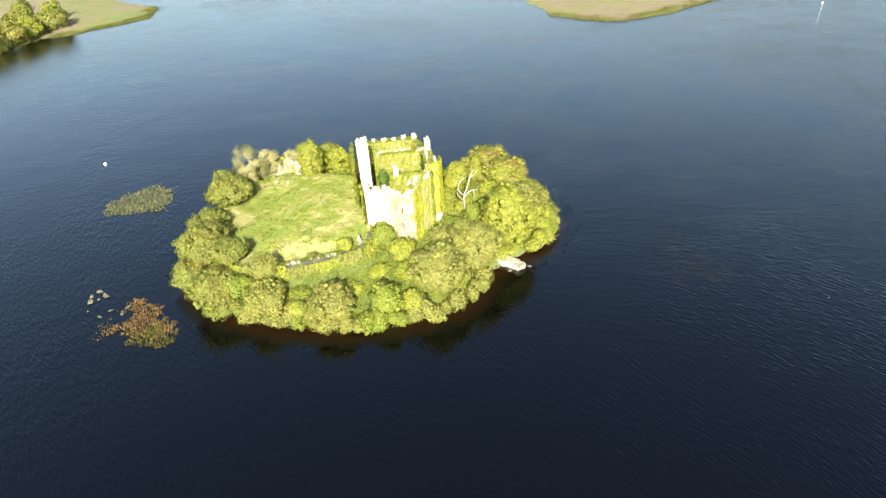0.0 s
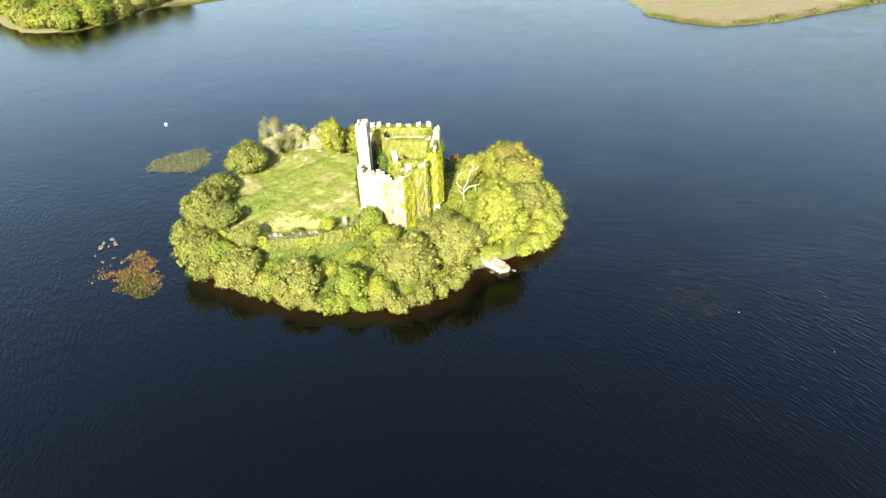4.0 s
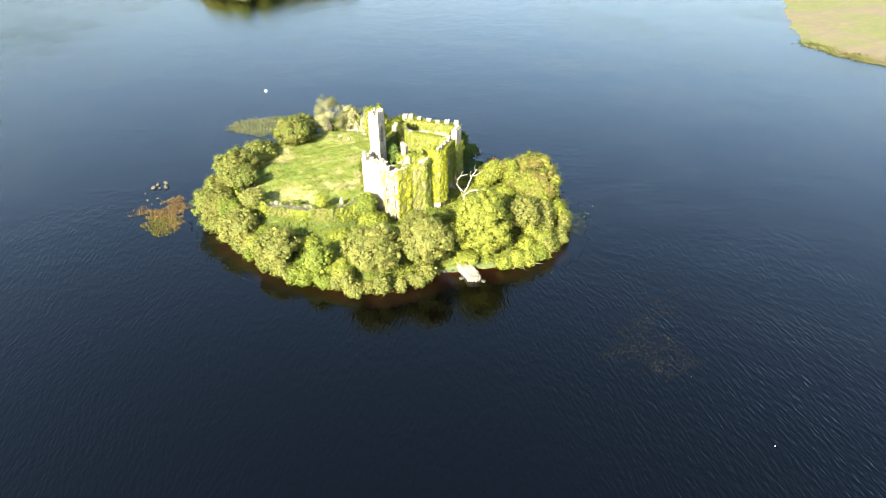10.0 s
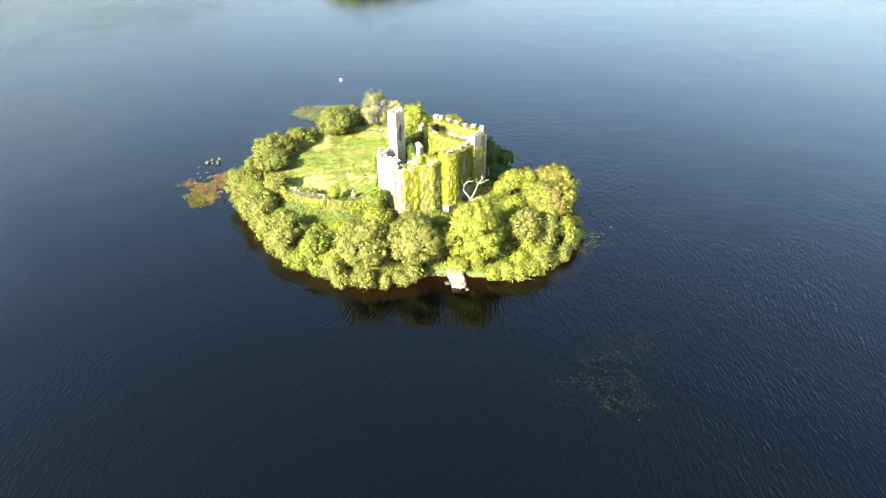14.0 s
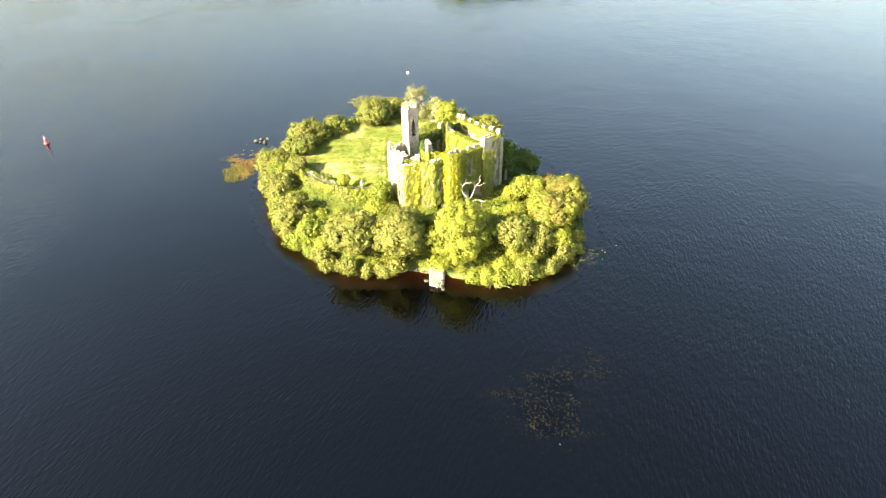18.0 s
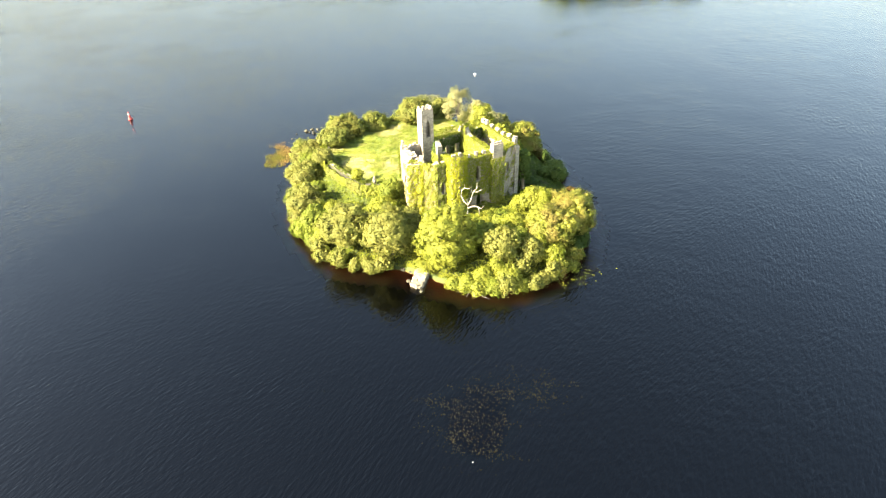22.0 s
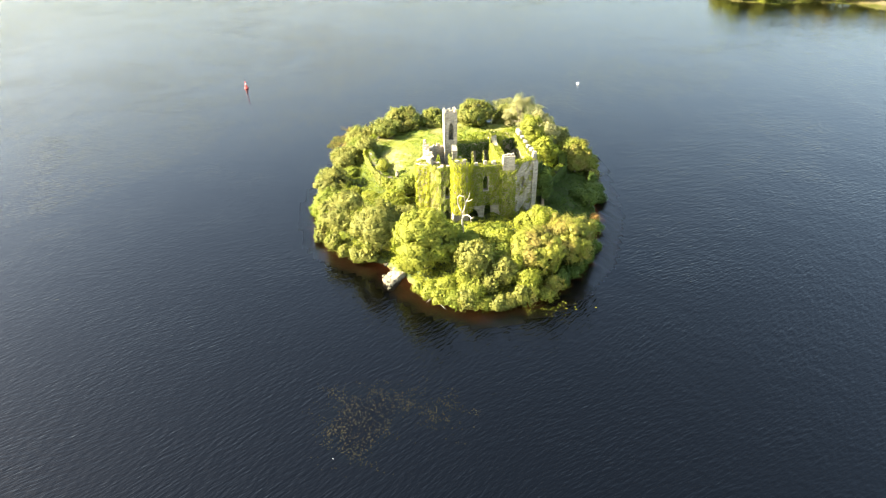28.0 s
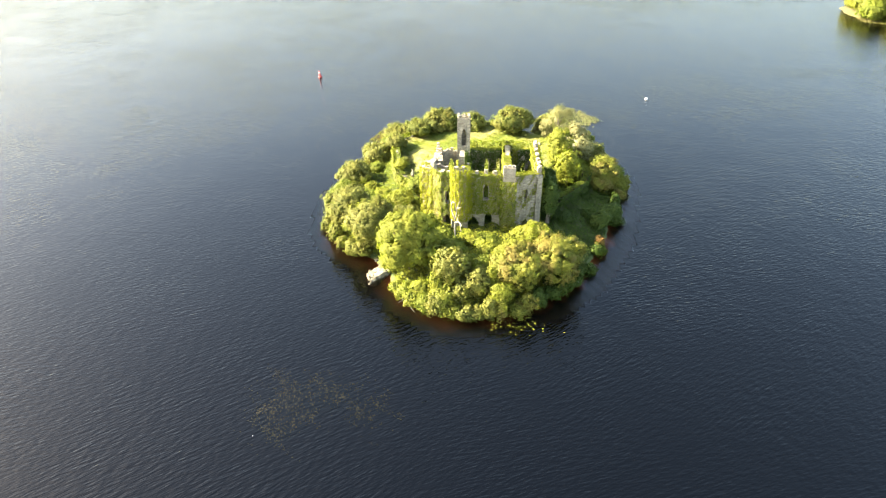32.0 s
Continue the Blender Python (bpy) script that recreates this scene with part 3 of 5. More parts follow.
# ---- castle ruin ----
def wall_mesh(name, p0, p1, z0, tops, thick, holes=(), mat=None, step=0.4, rough=0.05, jag=0.10):
    """An upright wall whose outer face runs from p0 to p1, its body to the left of that way. tops: (metres along, height); holes: (centre along, width, sill, springing, crown)."""
    p0, p1 = np.array(p0, float), np.array(p1, float)
    length = float(np.linalg.norm(p1 - p0))
    way = (p1 - p0) / length
    left = np.array([-way[1], way[0]])
    us = set(np.linspace(0, length, max(2, int(length / step) + 1)).tolist())
    for c, w, *_ in holes:
        us |= {c - w / 2 + w * k / 6 for k in range(7)}
    us |= {u for u, _ in tops}
    us = sorted(u for u in us if -1e-6 <= u <= length + 1e-6)
    tu, tz = zip(*tops)
    verts, faces, known = [], [], {}

    def v(u, side, z):
        key = (round(u, 4), side, round(z, 3))
        if key not in known:
            q = p0 + way * u + left * thick * side
            w = noise.noise_vector(Vector((q[0] * 0.9, q[1] * 0.9, z * 0.9))) * rough
            verts.append((q[0] + w.x, q[1] + w.y, z + w.z))
            known[key] = len(verts) - 1
        return known[key]

    def block(u0, u1, lo0, lo1, hi0, hi1):
        if max(hi0 - lo0, hi1 - lo1) < 0.02:
            return
        cuts = max(1, round(min(hi0 - lo0, hi1 - lo1) / 1.5))
        for k in range(cuts):
            f, g = k / cuts, (k + 1) / cuts
            a = [v(u0, 0, lo0 + (hi0 - lo0) * f), v(u1, 0, lo1 + (hi1 - lo1) * f), v(u1, 1, lo1 + (hi1 - lo1) * f), v(u0, 1, lo0 + (hi0 - lo0) * f)]
            b = [v(u0, 0, lo0 + (hi0 - lo0) * g), v(u1, 0, lo1 + (hi1 - lo1) * g), v(u1, 1, lo1 + (hi1 - lo1) * g), v(u0, 1, lo0 + (hi0 - lo0) * g)]
            for i in range(4):
                j = (i + 1) % 4
                faces.append((a[i], a[j], b[j], b[i]))
            if k == 0:
                faces.append(tuple(a[::-1]))
            if k == cuts - 1:
                faces.append(tuple(b))

    for u0, u1 in zip(us, us[1:]):
        if u1 - u0 < 1e-5:
            continue
        t0, t1 = (float(np.interp(q, tu, tz)) + jag * (noise.noise(Vector((q * 1.7 + p0[0], p0[1], 3.1))) + 0.6 * noise.noise(Vector((q * 4.3, p0[0], 7.7)))) * 2 for q in (u0, u1))
        mid = (u0 + u1) / 2
        gaps = sorted((h for h in holes if abs(mid - h[0]) < h[1] / 2), key=lambda h: h[2])
        cur = (z0, z0)
        for c, w, sill, spring, crown in gaps:
            def arch(u):
                e = min(1.0, abs(u - c) / (w / 2))
                return spring + (crown - spring) * (1 - e ** 1.6)
            block(u0, u1, *cur, sill, sill)
            cur = (arch(u0), arch(u1))
        block(u0, u1, *cur, max(t0, cur[0]), max(t1, cur[1]))
    faces = [f for f in faces if len(set(f)) > 2]
    met = {}
    for f in faces:
        met[frozenset(f)] = met.get(frozenset(f), 0) + 1
    return mesh_from(name, verts, [tuple(dict.fromkeys(f)) for f in faces if met[frozenset(f)] == 1], mat or STONE)


def merlon_mesh(w, d, h, seed, mat=None):
    """A weathered battlement block, its top broken and its edges worn round."""
    bm = bmesh.new()
    bmesh.ops.create_cube(bm, size=1.0)
    bmesh.ops.subdivide_edges(bm, edges=bm.edges[:], cuts=3, use_grid_fill=True)
    for q in bm.verts:
        k = 1.0 - 0.10 * (q.co.z + 0.5)
        r = max(abs(q.co.x), abs(q.co.y), abs(q.co.z)) / max(q.co.length, 1e-6)
        k *= 1 - 0.16 * (1 - r)
        broken = 0.22 * noise.noise(Vector((q.co.x * 2.0 + seed * 3.3, q.co.y * 2.0, seed))) * max(q.co.z + 0.3, 0)
        q.co = Vector((q.co.x * w * k, q.co.y * d * k, (q.co.z + 0.5 + broken) * h))
        q.co += noise.noise_vector(q.co * 1.9 + Vector((seed * 5.1, h, d))) * 0.11
    return from_bm("merlon", bm, mat or STONE)


castle = tagged(new("castle_ruin"), "roofless battlemented limestone castle ruin overgrown with ivy", "castle")
castle.location = (-4, 97, 3)
CAS = Matrix.Translation((-4, 97, 3)).inverted()


def cpart(name, me, label="", parent=None):
    ob = part(name, me, parent or castle, label)
    if parent is None:
        ob.matrix_parent_inverse = CAS
    return ob


MERLONS = [merlon_mesh(0.95, 0.62, 0.9, 1), merlon_mesh(1.05, 0.62, 0.75, 2), merlon_mesh(0.8, 0.6, 1.1, 3), merlon_mesh(0.9, 0.66, 0.65, 4), merlon_mesh(0.72, 0.6, 0.85, 5)]


def merlons(p0, p1, z, at, parent, inset=0.35, scale=1.0):
    p0, p1 = Vector((*p0, 0)), Vector((*p1, 0))
    d = (p1 - p0).normalized()
    left = Vector((-d.y, d.x, 0))
    for i, u in enumerate(at):
        zz = z[i] if isinstance(z, (list, tuple)) else z
        m = new("merlon", MERLONS[(i * 3 + int(abs(p0.x) * 7)) % 5])
        m.parent = parent
        q = p0 + d * u + left * inset
        m.matrix_basis = Matrix.Translation((q.x, q.y, zz - 0.03)) @ Matrix.Rotation(math.atan2(d.y, d.x) + 0.05 * math.sin(7 * i), 4, "Z") @ Matrix.Diagonal((scale, scale, scale, 1))


V = [(-9.6, 88.9), (-5.9, 88.6), (-4.3, 87.2), (-1.8, 87.0), (-0.7, 88.9), (1.4, 90.6), (1.7, 92.5), (2.0, 95.2), (2.0, 101.1), (1.8, 103.2), (0.4, 107.6), (-10.6, 107.2), (-10.0, 95.2), (-9.9, 92.7)]
z0 = 2.2
w = {}
w["sw"] = cpart("wall", wall_mesh("wall", V[0], V[1], z0, [(0, 12.6), (0.9, 12.9), (1.0, 12.2), (2.2, 12.0), (2.3, 12.4), (3.0, 12.1), (3.7, 11.9)], 1.1, rough=0.1, jag=0.22))
cpart("wall", wall_mesh("wall", V[1], V[2], z0, [(0, 12.2), (1.0, 11.9), (2.3, 12.2)], 0.9, [(1.5, 0.5, 8.3, 9.3, 9.9)]))
cpart("wall", wall_mesh("wall", V[2], V[3], z0, [(0, 12.2), (0.8, 11.8), (1.6, 12.2), (2.5, 12.4)], 0.5, [(c, 0.6, lo, hi - 0.4, hi) for c in (0.42, 2.0) for lo, hi in ((8.1, 9.7), (5.2, 6.9), (2.7, 4.3))]))
w["s2"] = cpart("wall", wall_mesh("wall", V[3], V[4], z0, [(0, 12.4), (0.9, 12.5), (1.2, 13.0), (2.6, 13.1)], 0.9))
w["s3"] = cpart("wall", wall_mesh("wall", V[4], V[5], z0, [(0, 13.1), (0.5, 12.3), (1.6, 12.3), (1.9, 12.9), (2.4, 13.2)], 0.9))
w["s4"] = cpart("wall", wall_mesh("wall", V[5], V[6], z0, [(0, 13.3), (0.5, 13.2), (0.7, 12.6), (1.9, 12.7)], 0.9, [(1.0, 1.1, 2.4, 4.0, 4.9), (1.1, 0.6, 7.2, 8.8, 9.6)]))
w["e"] = cpart("wall", wall_mesh("wall", V[7], V[8], z0, [(0, 12.9), (5.9, 12.9)], 0.9, [(3.1, 0.85, 8.3, 10.2, 11.3), (3.6, 1.25, 2.4, 4.8, 5.9), (1.0, 1.9, 2.4, 3.7, 4.9)]))
w["e2"] = cpart("wall", wall_mesh("wall", V[9], V[10], z0, [(0, 12.8), (2.0, 12.5), (4.6, 12.9)], 0.9, [(2.0, 0.55, 8.0, 9.4, 10.1), (2.2, 1.5, 2.3, 2.9, 4.2)]))
w["n"] = cpart("wall", wall_mesh("wall", V[10], V[11], z0, [(0, 12.9), (11.3, 13.0)], 0.9, [(9.2, 0.7, 8.0, 9.2, 9.9), (3.0, 0.7, 8.0, 9.2, 9.9)]))
w["w"] = cpart("wall", wall_mesh("wall", V[11], V[12], z0, [(0, 13.0), (1.0, 12.4), (3.0, 12.0), (4.4, 12.4), (4.9, 13.6), (5.7, 13.5), (6.2, 12.0), (9.4, 11.8), (12.0, 12.2)], 0.9, [(7.0, 0.75, 7.6, 9.8, 10.8), (9.1, 0.75, 7.6, 9.8, 10.8), (2.4, 0.8, 7.0, 9.0, 9.9)], rough=0.1, jag=0.25))
w["w2"] = cpart("wall", wall_mesh("wall", V[13], V[0], z0, [(0, 12.0), (0.7, 12.1), (1.5, 12.2), (2.6, 11.9), (3.8, 12.6)], 0.8, [(1.1, 1.15, 7.3, 9.0, 10.8)], rough=0.1, jag=0.2))
# inner remains of the south-west block
cpart("wall", wall_mesh("wall", (-2.4, 88.6), (-1.6, 88.6), 10.4, [(0, 12.9), (0.4, 13.4), (0.8, 12.9)], 0.7, rough=0.12, jag=0.2))
cpart("wall", wall_mesh("wall", (-6.6, 89.5), (-5.3, 89.5), z0, [(0, 12.2), (0.6, 12.6), (1.3, 12.0)], 0.8, rough=0.16, jag=0.3))
cpart("wall", wall_mesh("wall", (-4.6, 88.6), (-4.6, 91.2), z0, [(0, 10.6), (1.3, 11.6), (2.6, 10.8)], 0.7, rough=0.12, jag=0.3))
# cross wall under a thick coat of ivy
cpart("wall", wall_mesh("wall", (-9.0, 101.4), (1.1, 101.6), z0, [(0, 14.1), (1.0, 14.2), (1.6, 13.0), (3.2, 12.4), (6.0, 12.3), (8.4, 12.4), (10.1, 13.2)], 0.8, rough=0.12, jag=0.22))
# inner cross wall with a chimney stub
cpart("wall", wall_mesh("wall", (-4.7, 94.4), (1.0, 94.4), z0, [(0, 11.6), (1.2, 12.0), (2.6, 11.2), (5.7, 12.2)], 0.8, [(3.2, 1.1, 7.4, 9.2, 10.2)], rough=0.1, jag=0.3))
cpart("chimney", wall_mesh("chimney", (-4.5, 93.5), (-3.6, 93.5), 10.5, [(0, 13.9), (0.5, 14.1), (0.9, 13.8)], 0.8, rough=0.14, jag=0.25), "broken chimney stub")
# south-east tower on its bare battered base
cpart("tower_base", wall_mesh("tower_base", (1.62, 92.35), (3.3, 92.5), z0, [(0, 4.7), (0.8, 4.9), (1.68, 4.6)], 2.75, rough=0.14, jag=0.2), "bare pale stone base")
cpart("tower", wall_mesh("tower", (1.75, 92.6), (3.05, 92.8), z0, [(0, 14.0), (0.5, 14.2), (1.3, 14.1)], 2.4), "square tower wrapped in ivy")
cpart("tower", wall_mesh("tower", (1.6, 101.1), (2.6, 101.1), z0, [(0, 14.6), (1.0, 14.6)], 2.0), "small square turret with a bare stone niche")
merlons(V[0], V[1], [12.75, 12.1], [0.4, 1.9], w["sw"], 0.4, 0.8)
merlons(V[13], V[0], [12.0], [1.0], w["w2"], 0.4, 0.8)
merlons(V[3], V[4], 12.9, [2.2], w["s2"])
merlons(V[5], V[6], 12.6, [1.3], w["s4"], 0.35, 0.8)
merlons((3.05, 92.8), (3.05, 95.0), 14.1, [0.5, 1.7], w["e"], 0.4, 0.8)
merlons(V[7], V[8], 12.9, [1.5, 3.0, 4.5], w["e"], 0.35, 0.8)
merlons((2.6, 101.1), (2.6, 103.1), 14.6, [0.35, 1.0, 1.65], w["e2"], 0.35, 0.55)
merlons(V[9], V[10], 12.7, [4.2], w["e2"])
merlons(V[10], V[11], 12.9, [0.45, 2.3, 4.2, 6.0, 7.9, 9.6, 10.9], w["n"])
cpart("buttress", wall_mesh("buttress", (0.15, 106.7), (0.95, 106.9), z0, [(0, 12.5), (0.4, 12.7), (0.8, 12.4)], 0.9, rough=0.08, jag=0.15), "pale stone buttress at the corner")
# stair turret
TUR = [(-10.05, 92.75), (-8.2, 92.8), (-8.25, 95.1), (-10.05, 95.05)]
turret = cpart("stair_turret", wall_mesh("stair_turret", TUR[0], TUR[1], z0, [(0, 18.7), (1.85, 18.7)], 0.4), "tall slim square stair turret")
for a, b, hs in ((TUR[1], TUR[2], [(1.2, 0.85, 13.6, 15.9, 16.9)]), (TUR[2], TUR[3], []), (TUR[3], TUR[0], [])):
    cpart("turret_wall", wall_mesh("turret_wall", a, b, z0, [(0, 18.7), (math.dist(a, b), 18.7)], 0.4, hs))
cpart("turret_roof", mesh_from("turret_roof", [(*q, z) for z in (17.7, 18.0) for q in ((-9.8, 92.95), (-8.4, 92.95), (-8.4, 94.9), (-9.8, 94.9))], [(3, 2, 1, 0), (4, 5, 6, 7), (0, 1, 5, 4), (1, 2, 6, 5), (2, 3, 7, 6), (3, 0, 4, 7)], STONE), "stone roof of the stair turret, grown with grass")
for a, b in zip(TUR, TUR[1:] + TUR[:1]):
    merlons(a, b, 18.65, [0.3, math.dist(a, b) * 0.5], turret, 0.22, 0.55)


# ---- ivy on the walls ----
def ivy_sheet(seed, p0, p1, z_lo, z_hi, cover=0.6, dens=150.0, mat=None, out=0.12, leaf=0.21, name="wall_ivy", label="thick yellow-green ivy hanging over the castle wall", puffy=0.45, holes=(), up=0.6):
    """Ivy leaves over an upright face whose outer side lies to the right of p0 > p1."""
    rng = np.random.default_rng(seed)
    p0, p1 = np.array(p0, float), np.array(p1, float)
    length = np.linalg.norm(p1 - p0)
    way = (p1 - p0) / length
    right = np.array([way[1], -way[0]])
    n = int(length * (z_hi - z_lo) * dens)
    u, z = rng.uniform(-0.3, length + 0.3, n), z_lo + rng.random(n) * (z_hi - z_lo)
    m = lump(u + seed * 3.1, z * 0.8, 1.3, seed) + 0.6 * lump(u, z * 0.6, 3.1, seed + 5) + (cover - 0.5) * 3.4
    keep = m + rng.normal(0, 0.25, n) > 0
    for c, wd, sill, spring, crown in holes:
        keep &= ~((np.abs(u - c) < wd * 0.55) & (z > sill) & (z < crown))
    u, z, m = u[keep], z[keep], m[keep]
    puff = out + np.clip(m, 0, 1) * (0.07 * rng.random(len(u)) + puffy * (np.abs(lump(u, z * 0.6, 1.7, seed + 1)) + 0.35 * np.abs(lump(u, z, 4.1, seed + 2))) * rng.uniform(0.85, 1, len(u)))
    xy = p0 + way * u[:, None] + right * puff[:, None]
    pos = np.column_stack([xy, z])
    def bulge(a, b):
        return np.abs(lump(a, b * 0.6, 1.7, seed + 1)) + 0.35 * np.abs(lump(a, b, 4.1, seed + 2))

    gu, gz = (bulge(u + 0.05, z) - bulge(u - 0.05, z)) * 10, (bulge(u, z + 0.05) - bulge(u, z - 0.05)) * 10
    nor = np.column_stack([right[0] - way[0] * gu * 0.5, right[1] - way[1] * gu * 0.5, up - 0.4 * gz])
    me = leaves(rng, pos, nor, leaf, mat or LEAF_IVY, name, 0.75, droop=0.5)
    return tagged(new(name, me), label, "ivy", "ivy on the castle", "stuff")


IV = [
    (V[3], V[4], 2.6, 12.6, 1.1), (V[4], V[5], 3.0, 13.0, 0.56), (V[5], V[6], 3.6, 13.2, 0.9), ((-2.4, 87.05), V[3], 2.6, 12.0, 0.5),
    ((1.75, 92.6), (2.2, 92.6), 4.9, 14.4, 1.2), ((3.1, 95.0), (2.6, 95.6), 4.8, 14.2, 1.1), (V[7], V[8], 5.6, 13.2, 0.95),
    ((1.7, 101.1), (2.6, 101.1), 4.0, 12.2, 0.8), ((2.6, 101.1), (2.6, 103.1), 3.0, 12.2, 0.85), (V[9], V[10], 3.6, 13.0, 0.30),
    (V[10], V[11], 2.6, 13.3, 0.75), (V[11], V[12], 2.6, 13.4, 1.0), (V[13], V[0], 4.0, 12.0, 0.95),
]
BAY = [(c, 0.7, lo, hi, hi) for c in (0.42, 2.0) for lo, hi in ((8.1, 9.8), (5.2, 7.0), (2.7, 4.4))]
OPEN = {3: [(c - 1.9, *h) for c, *h in BAY], 2: [(1.0, 1.2, 2.4, 4.0, 4.9), (1.1, 0.6, 7.2, 8.8, 9.6)], 6: [(3.1, 0.95, 8.2, 10.2, 11.3)]}
for i, (a, b, lo, hi, cov) in enumerate(IV):
    ivy_sheet(500 + i, a, b, lo, hi, cov, mat=LEAF_GOLD if i in (0, 3, 4, 5) else LEAF_GREEN if i == 2 else LEAF_IVY, up=1.3 if i in (4, 5, 6) else 0.7, puffy=0.45 if i in (0, 4, 5) else 0.9 if i == 11 else 0.5, out=0.7 if i == 11 else 0.12, holes=OPEN.get(i, ()))
ROUND = [(2.0 + 1.5 * math.cos(radians(a)), 94.1 + 1.55 * math.sin(radians(a))) for a in (-112, -88, -64, -40, -16, 8, 32)]
for i, (a, b) in enumerate(zip(ROUND, ROUND[1:])):
    ivy_sheet(524 + 7 * i, a, b, 4.7, 14.4 + 0.2 * (i % 2), 1.2, mat=LEAF_GOLD, up=0.8, puffy=0.25)
ivy_sheet(520, V[2], V[3], 2.8, 12.0, 0.60, 70.0, DRY_IVY, 0.03, 0.2, puffy=0.05, holes=BAY, label="dry ivy stems clinging to the bare stone")
ivy_sheet(523, V[4], V[5], 2.8, 12.6, 1.0, 130.0, DRY_IVY, 0.05, 0.2, puffy=0.15, label="tan withered ivy over the castle wall")
ivy_sheet(521, V[1], V[2], 3.0, 11.8, 0.50, 70.0, DRY_IVY, 0.03, 0.2, puffy=0.05, label="dry ivy stems clinging to the bare stone")
ivy_sheet(522, V[9], V[10], 2.8, 12.8, 0.42, 80.0, DRY_IVY, 0.03, 0.22, puffy=0.05, label="dead grey-brown ivy on the castle wall")


def wall_top_tufts(seed, p0, p1, z, thick, cover=0.6, mat=None):
    """Ivy and grass along the top of a wall, the wall's body to the left of p0 > p1."""
    rng = np.random.default_rng(seed)
    p0, p1 = np.array(p0, float), np.array(p1, float)
    L = np.linalg.norm(p1 - p0)
    way = (p1 - p0) / L
    left = np.array([-way[1], way[0]])
    n = int(L * thick * 240)
    u, s = rng.random(n) * L, rng.uniform(-0.15, thick + 0.15, n)
    m = lump(u, s * 2, 1.9, seed) + (cover - 0.5) * 2.6 + rng.normal(0, 0.2, n)
    keep = m > 0
    u, s, m = u[keep], s[keep], m[keep]
    xy = p0 + way * u[:, None] + left * s[:, None]
    pos = np.column_stack([xy, z + rng.random(len(u)) * 0.35 * np.clip(m, 0.2, 1.2)])
    me = leaves(rng, pos, np.tile(np.array([0, 0, 1.0]), (len(u), 1)), 0.22, mat or LEAF_IVY, "wall_top_ivy", 0.9)
    tagged(new("wall_top_ivy", me), "tufts of ivy and grass along the broken wall top", "ivy", "ivy on the castle", "stuff")


for i, (a, b, z, c) in enumerate([(V[7], V[8], 12.9, 0.7), (V[9], V[10], 12.7, 0.8), (V[10], V[11], 12.95, 0.75), (V[5], V[6], 12.7, 0.8), (V[4], V[5], 12.5, 0.6), (V[3], V[4], 12.8, 0.7), (V[11], V[12], 12.3, 1.0), ((1.75, 92.6), (3.05, 92.8), 14.1, 0.9), ((-4.7, 94.4), (1.0, 94.4), 11.7, 0.9), ((-9.0, 101.4), (-7.5, 101.4), 14.1, 1.0), ((-7.5, 101.4), (1.1, 101.6), 12.5, 0.9), ((-9.8, 93.0), (-8.4, 93.0), 18.1, 0.6)]):
    wall_top_tufts(580 + i, a, b, z, 1.9 if z > 18 else 2.2 if a == (1.75, 92.6) else 0.9, c)
# faces that look into the roofless castle; shade is coloured into the unlit ones
IN = [
    ((-9.7, 106.3), (-0.3, 106.5), 3.0, 9.8, 0.95, LEAF_IVY), ((-9.7, 106.3), (-0.3, 106.5), 9.8, 11.6, 0.36, LEAF_IVY), ((-9.7, 106.3), (-0.3, 106.5), 11.6, 13.2, 0.75, LEAF_IVY), ((-9.1, 95.3), (-9.4, 101.4), 3.0, 12.6, 1.0, LEAF_DEEP_SHADE), ((-9.2, 101.4), (-9.3, 103.4), 3.0, 13.6, 1.2, LEAF_IVY), ((-9.5, 103.4), (-9.7, 106.3), 3.0, 12.6, 0.6, LEAF_DEEP_SHADE), ((-5.0, 93.4), (-3.2, 93.4), 6.0, 12.4, 1.0, LEAF_IVY), ((-0.3, 106.5), (1.0, 101.0), 3.0, 12.8, 0.7, LEAF_IVY),
    ((-9.0, 101.4), (-7.5, 101.4), 3.0, 14.6, 1.2, LEAF_IVY), ((-7.5, 101.4), (1.1, 101.6), 3.0, 12.9, 1.2, LEAF_IVY), ((1.1, 102.4), (-9.0, 102.2), 6.0, 12.6, 0.7, LEAF_DEEP_SHADE),
    ((1.1, 100.8), (1.1, 95.2), 3.0, 12.8, 0.7, LEAF_DEEP_SHADE), ((-4.7, 94.4), (1.0, 94.4), 6.0, 12.2, 0.9, LEAF_IVY), ((1.0, 95.2), (-4.7, 95.2), 6.0, 12.0, 0.9, LEAF_DEEP_SHADE),
]
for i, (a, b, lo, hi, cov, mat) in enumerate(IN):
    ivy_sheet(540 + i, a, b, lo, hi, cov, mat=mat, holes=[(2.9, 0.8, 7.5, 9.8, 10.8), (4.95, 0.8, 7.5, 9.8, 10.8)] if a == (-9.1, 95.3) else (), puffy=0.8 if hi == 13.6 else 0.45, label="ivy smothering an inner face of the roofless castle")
for i, (x, y, top, r) in enumerate([(-6.8, 97.5, 9.0, 1.8), (-6.2, 94.6, 12.6, 1.1), (-3.0, 98.5, 7.0, 2.0), (-0.8, 97.0, 6.6, 1.6), (-6.0, 103.0, 7.2, 2.2), (-2.4, 103.4, 7.4, 2.2), (-2.2, 91.4, 8.6, 1.8), (-7.0, 90.3, 9.8, 1.0)]):
    plant("shrub", x, y, top, r, [LEAF_AUTUMN, LEAF_DEEP_SHADE, LEAF_IVY][i % 3], "self-sown shrub growing inside the roofless castle", 600 + i, group="shrubs inside the castle", low=-0.3)

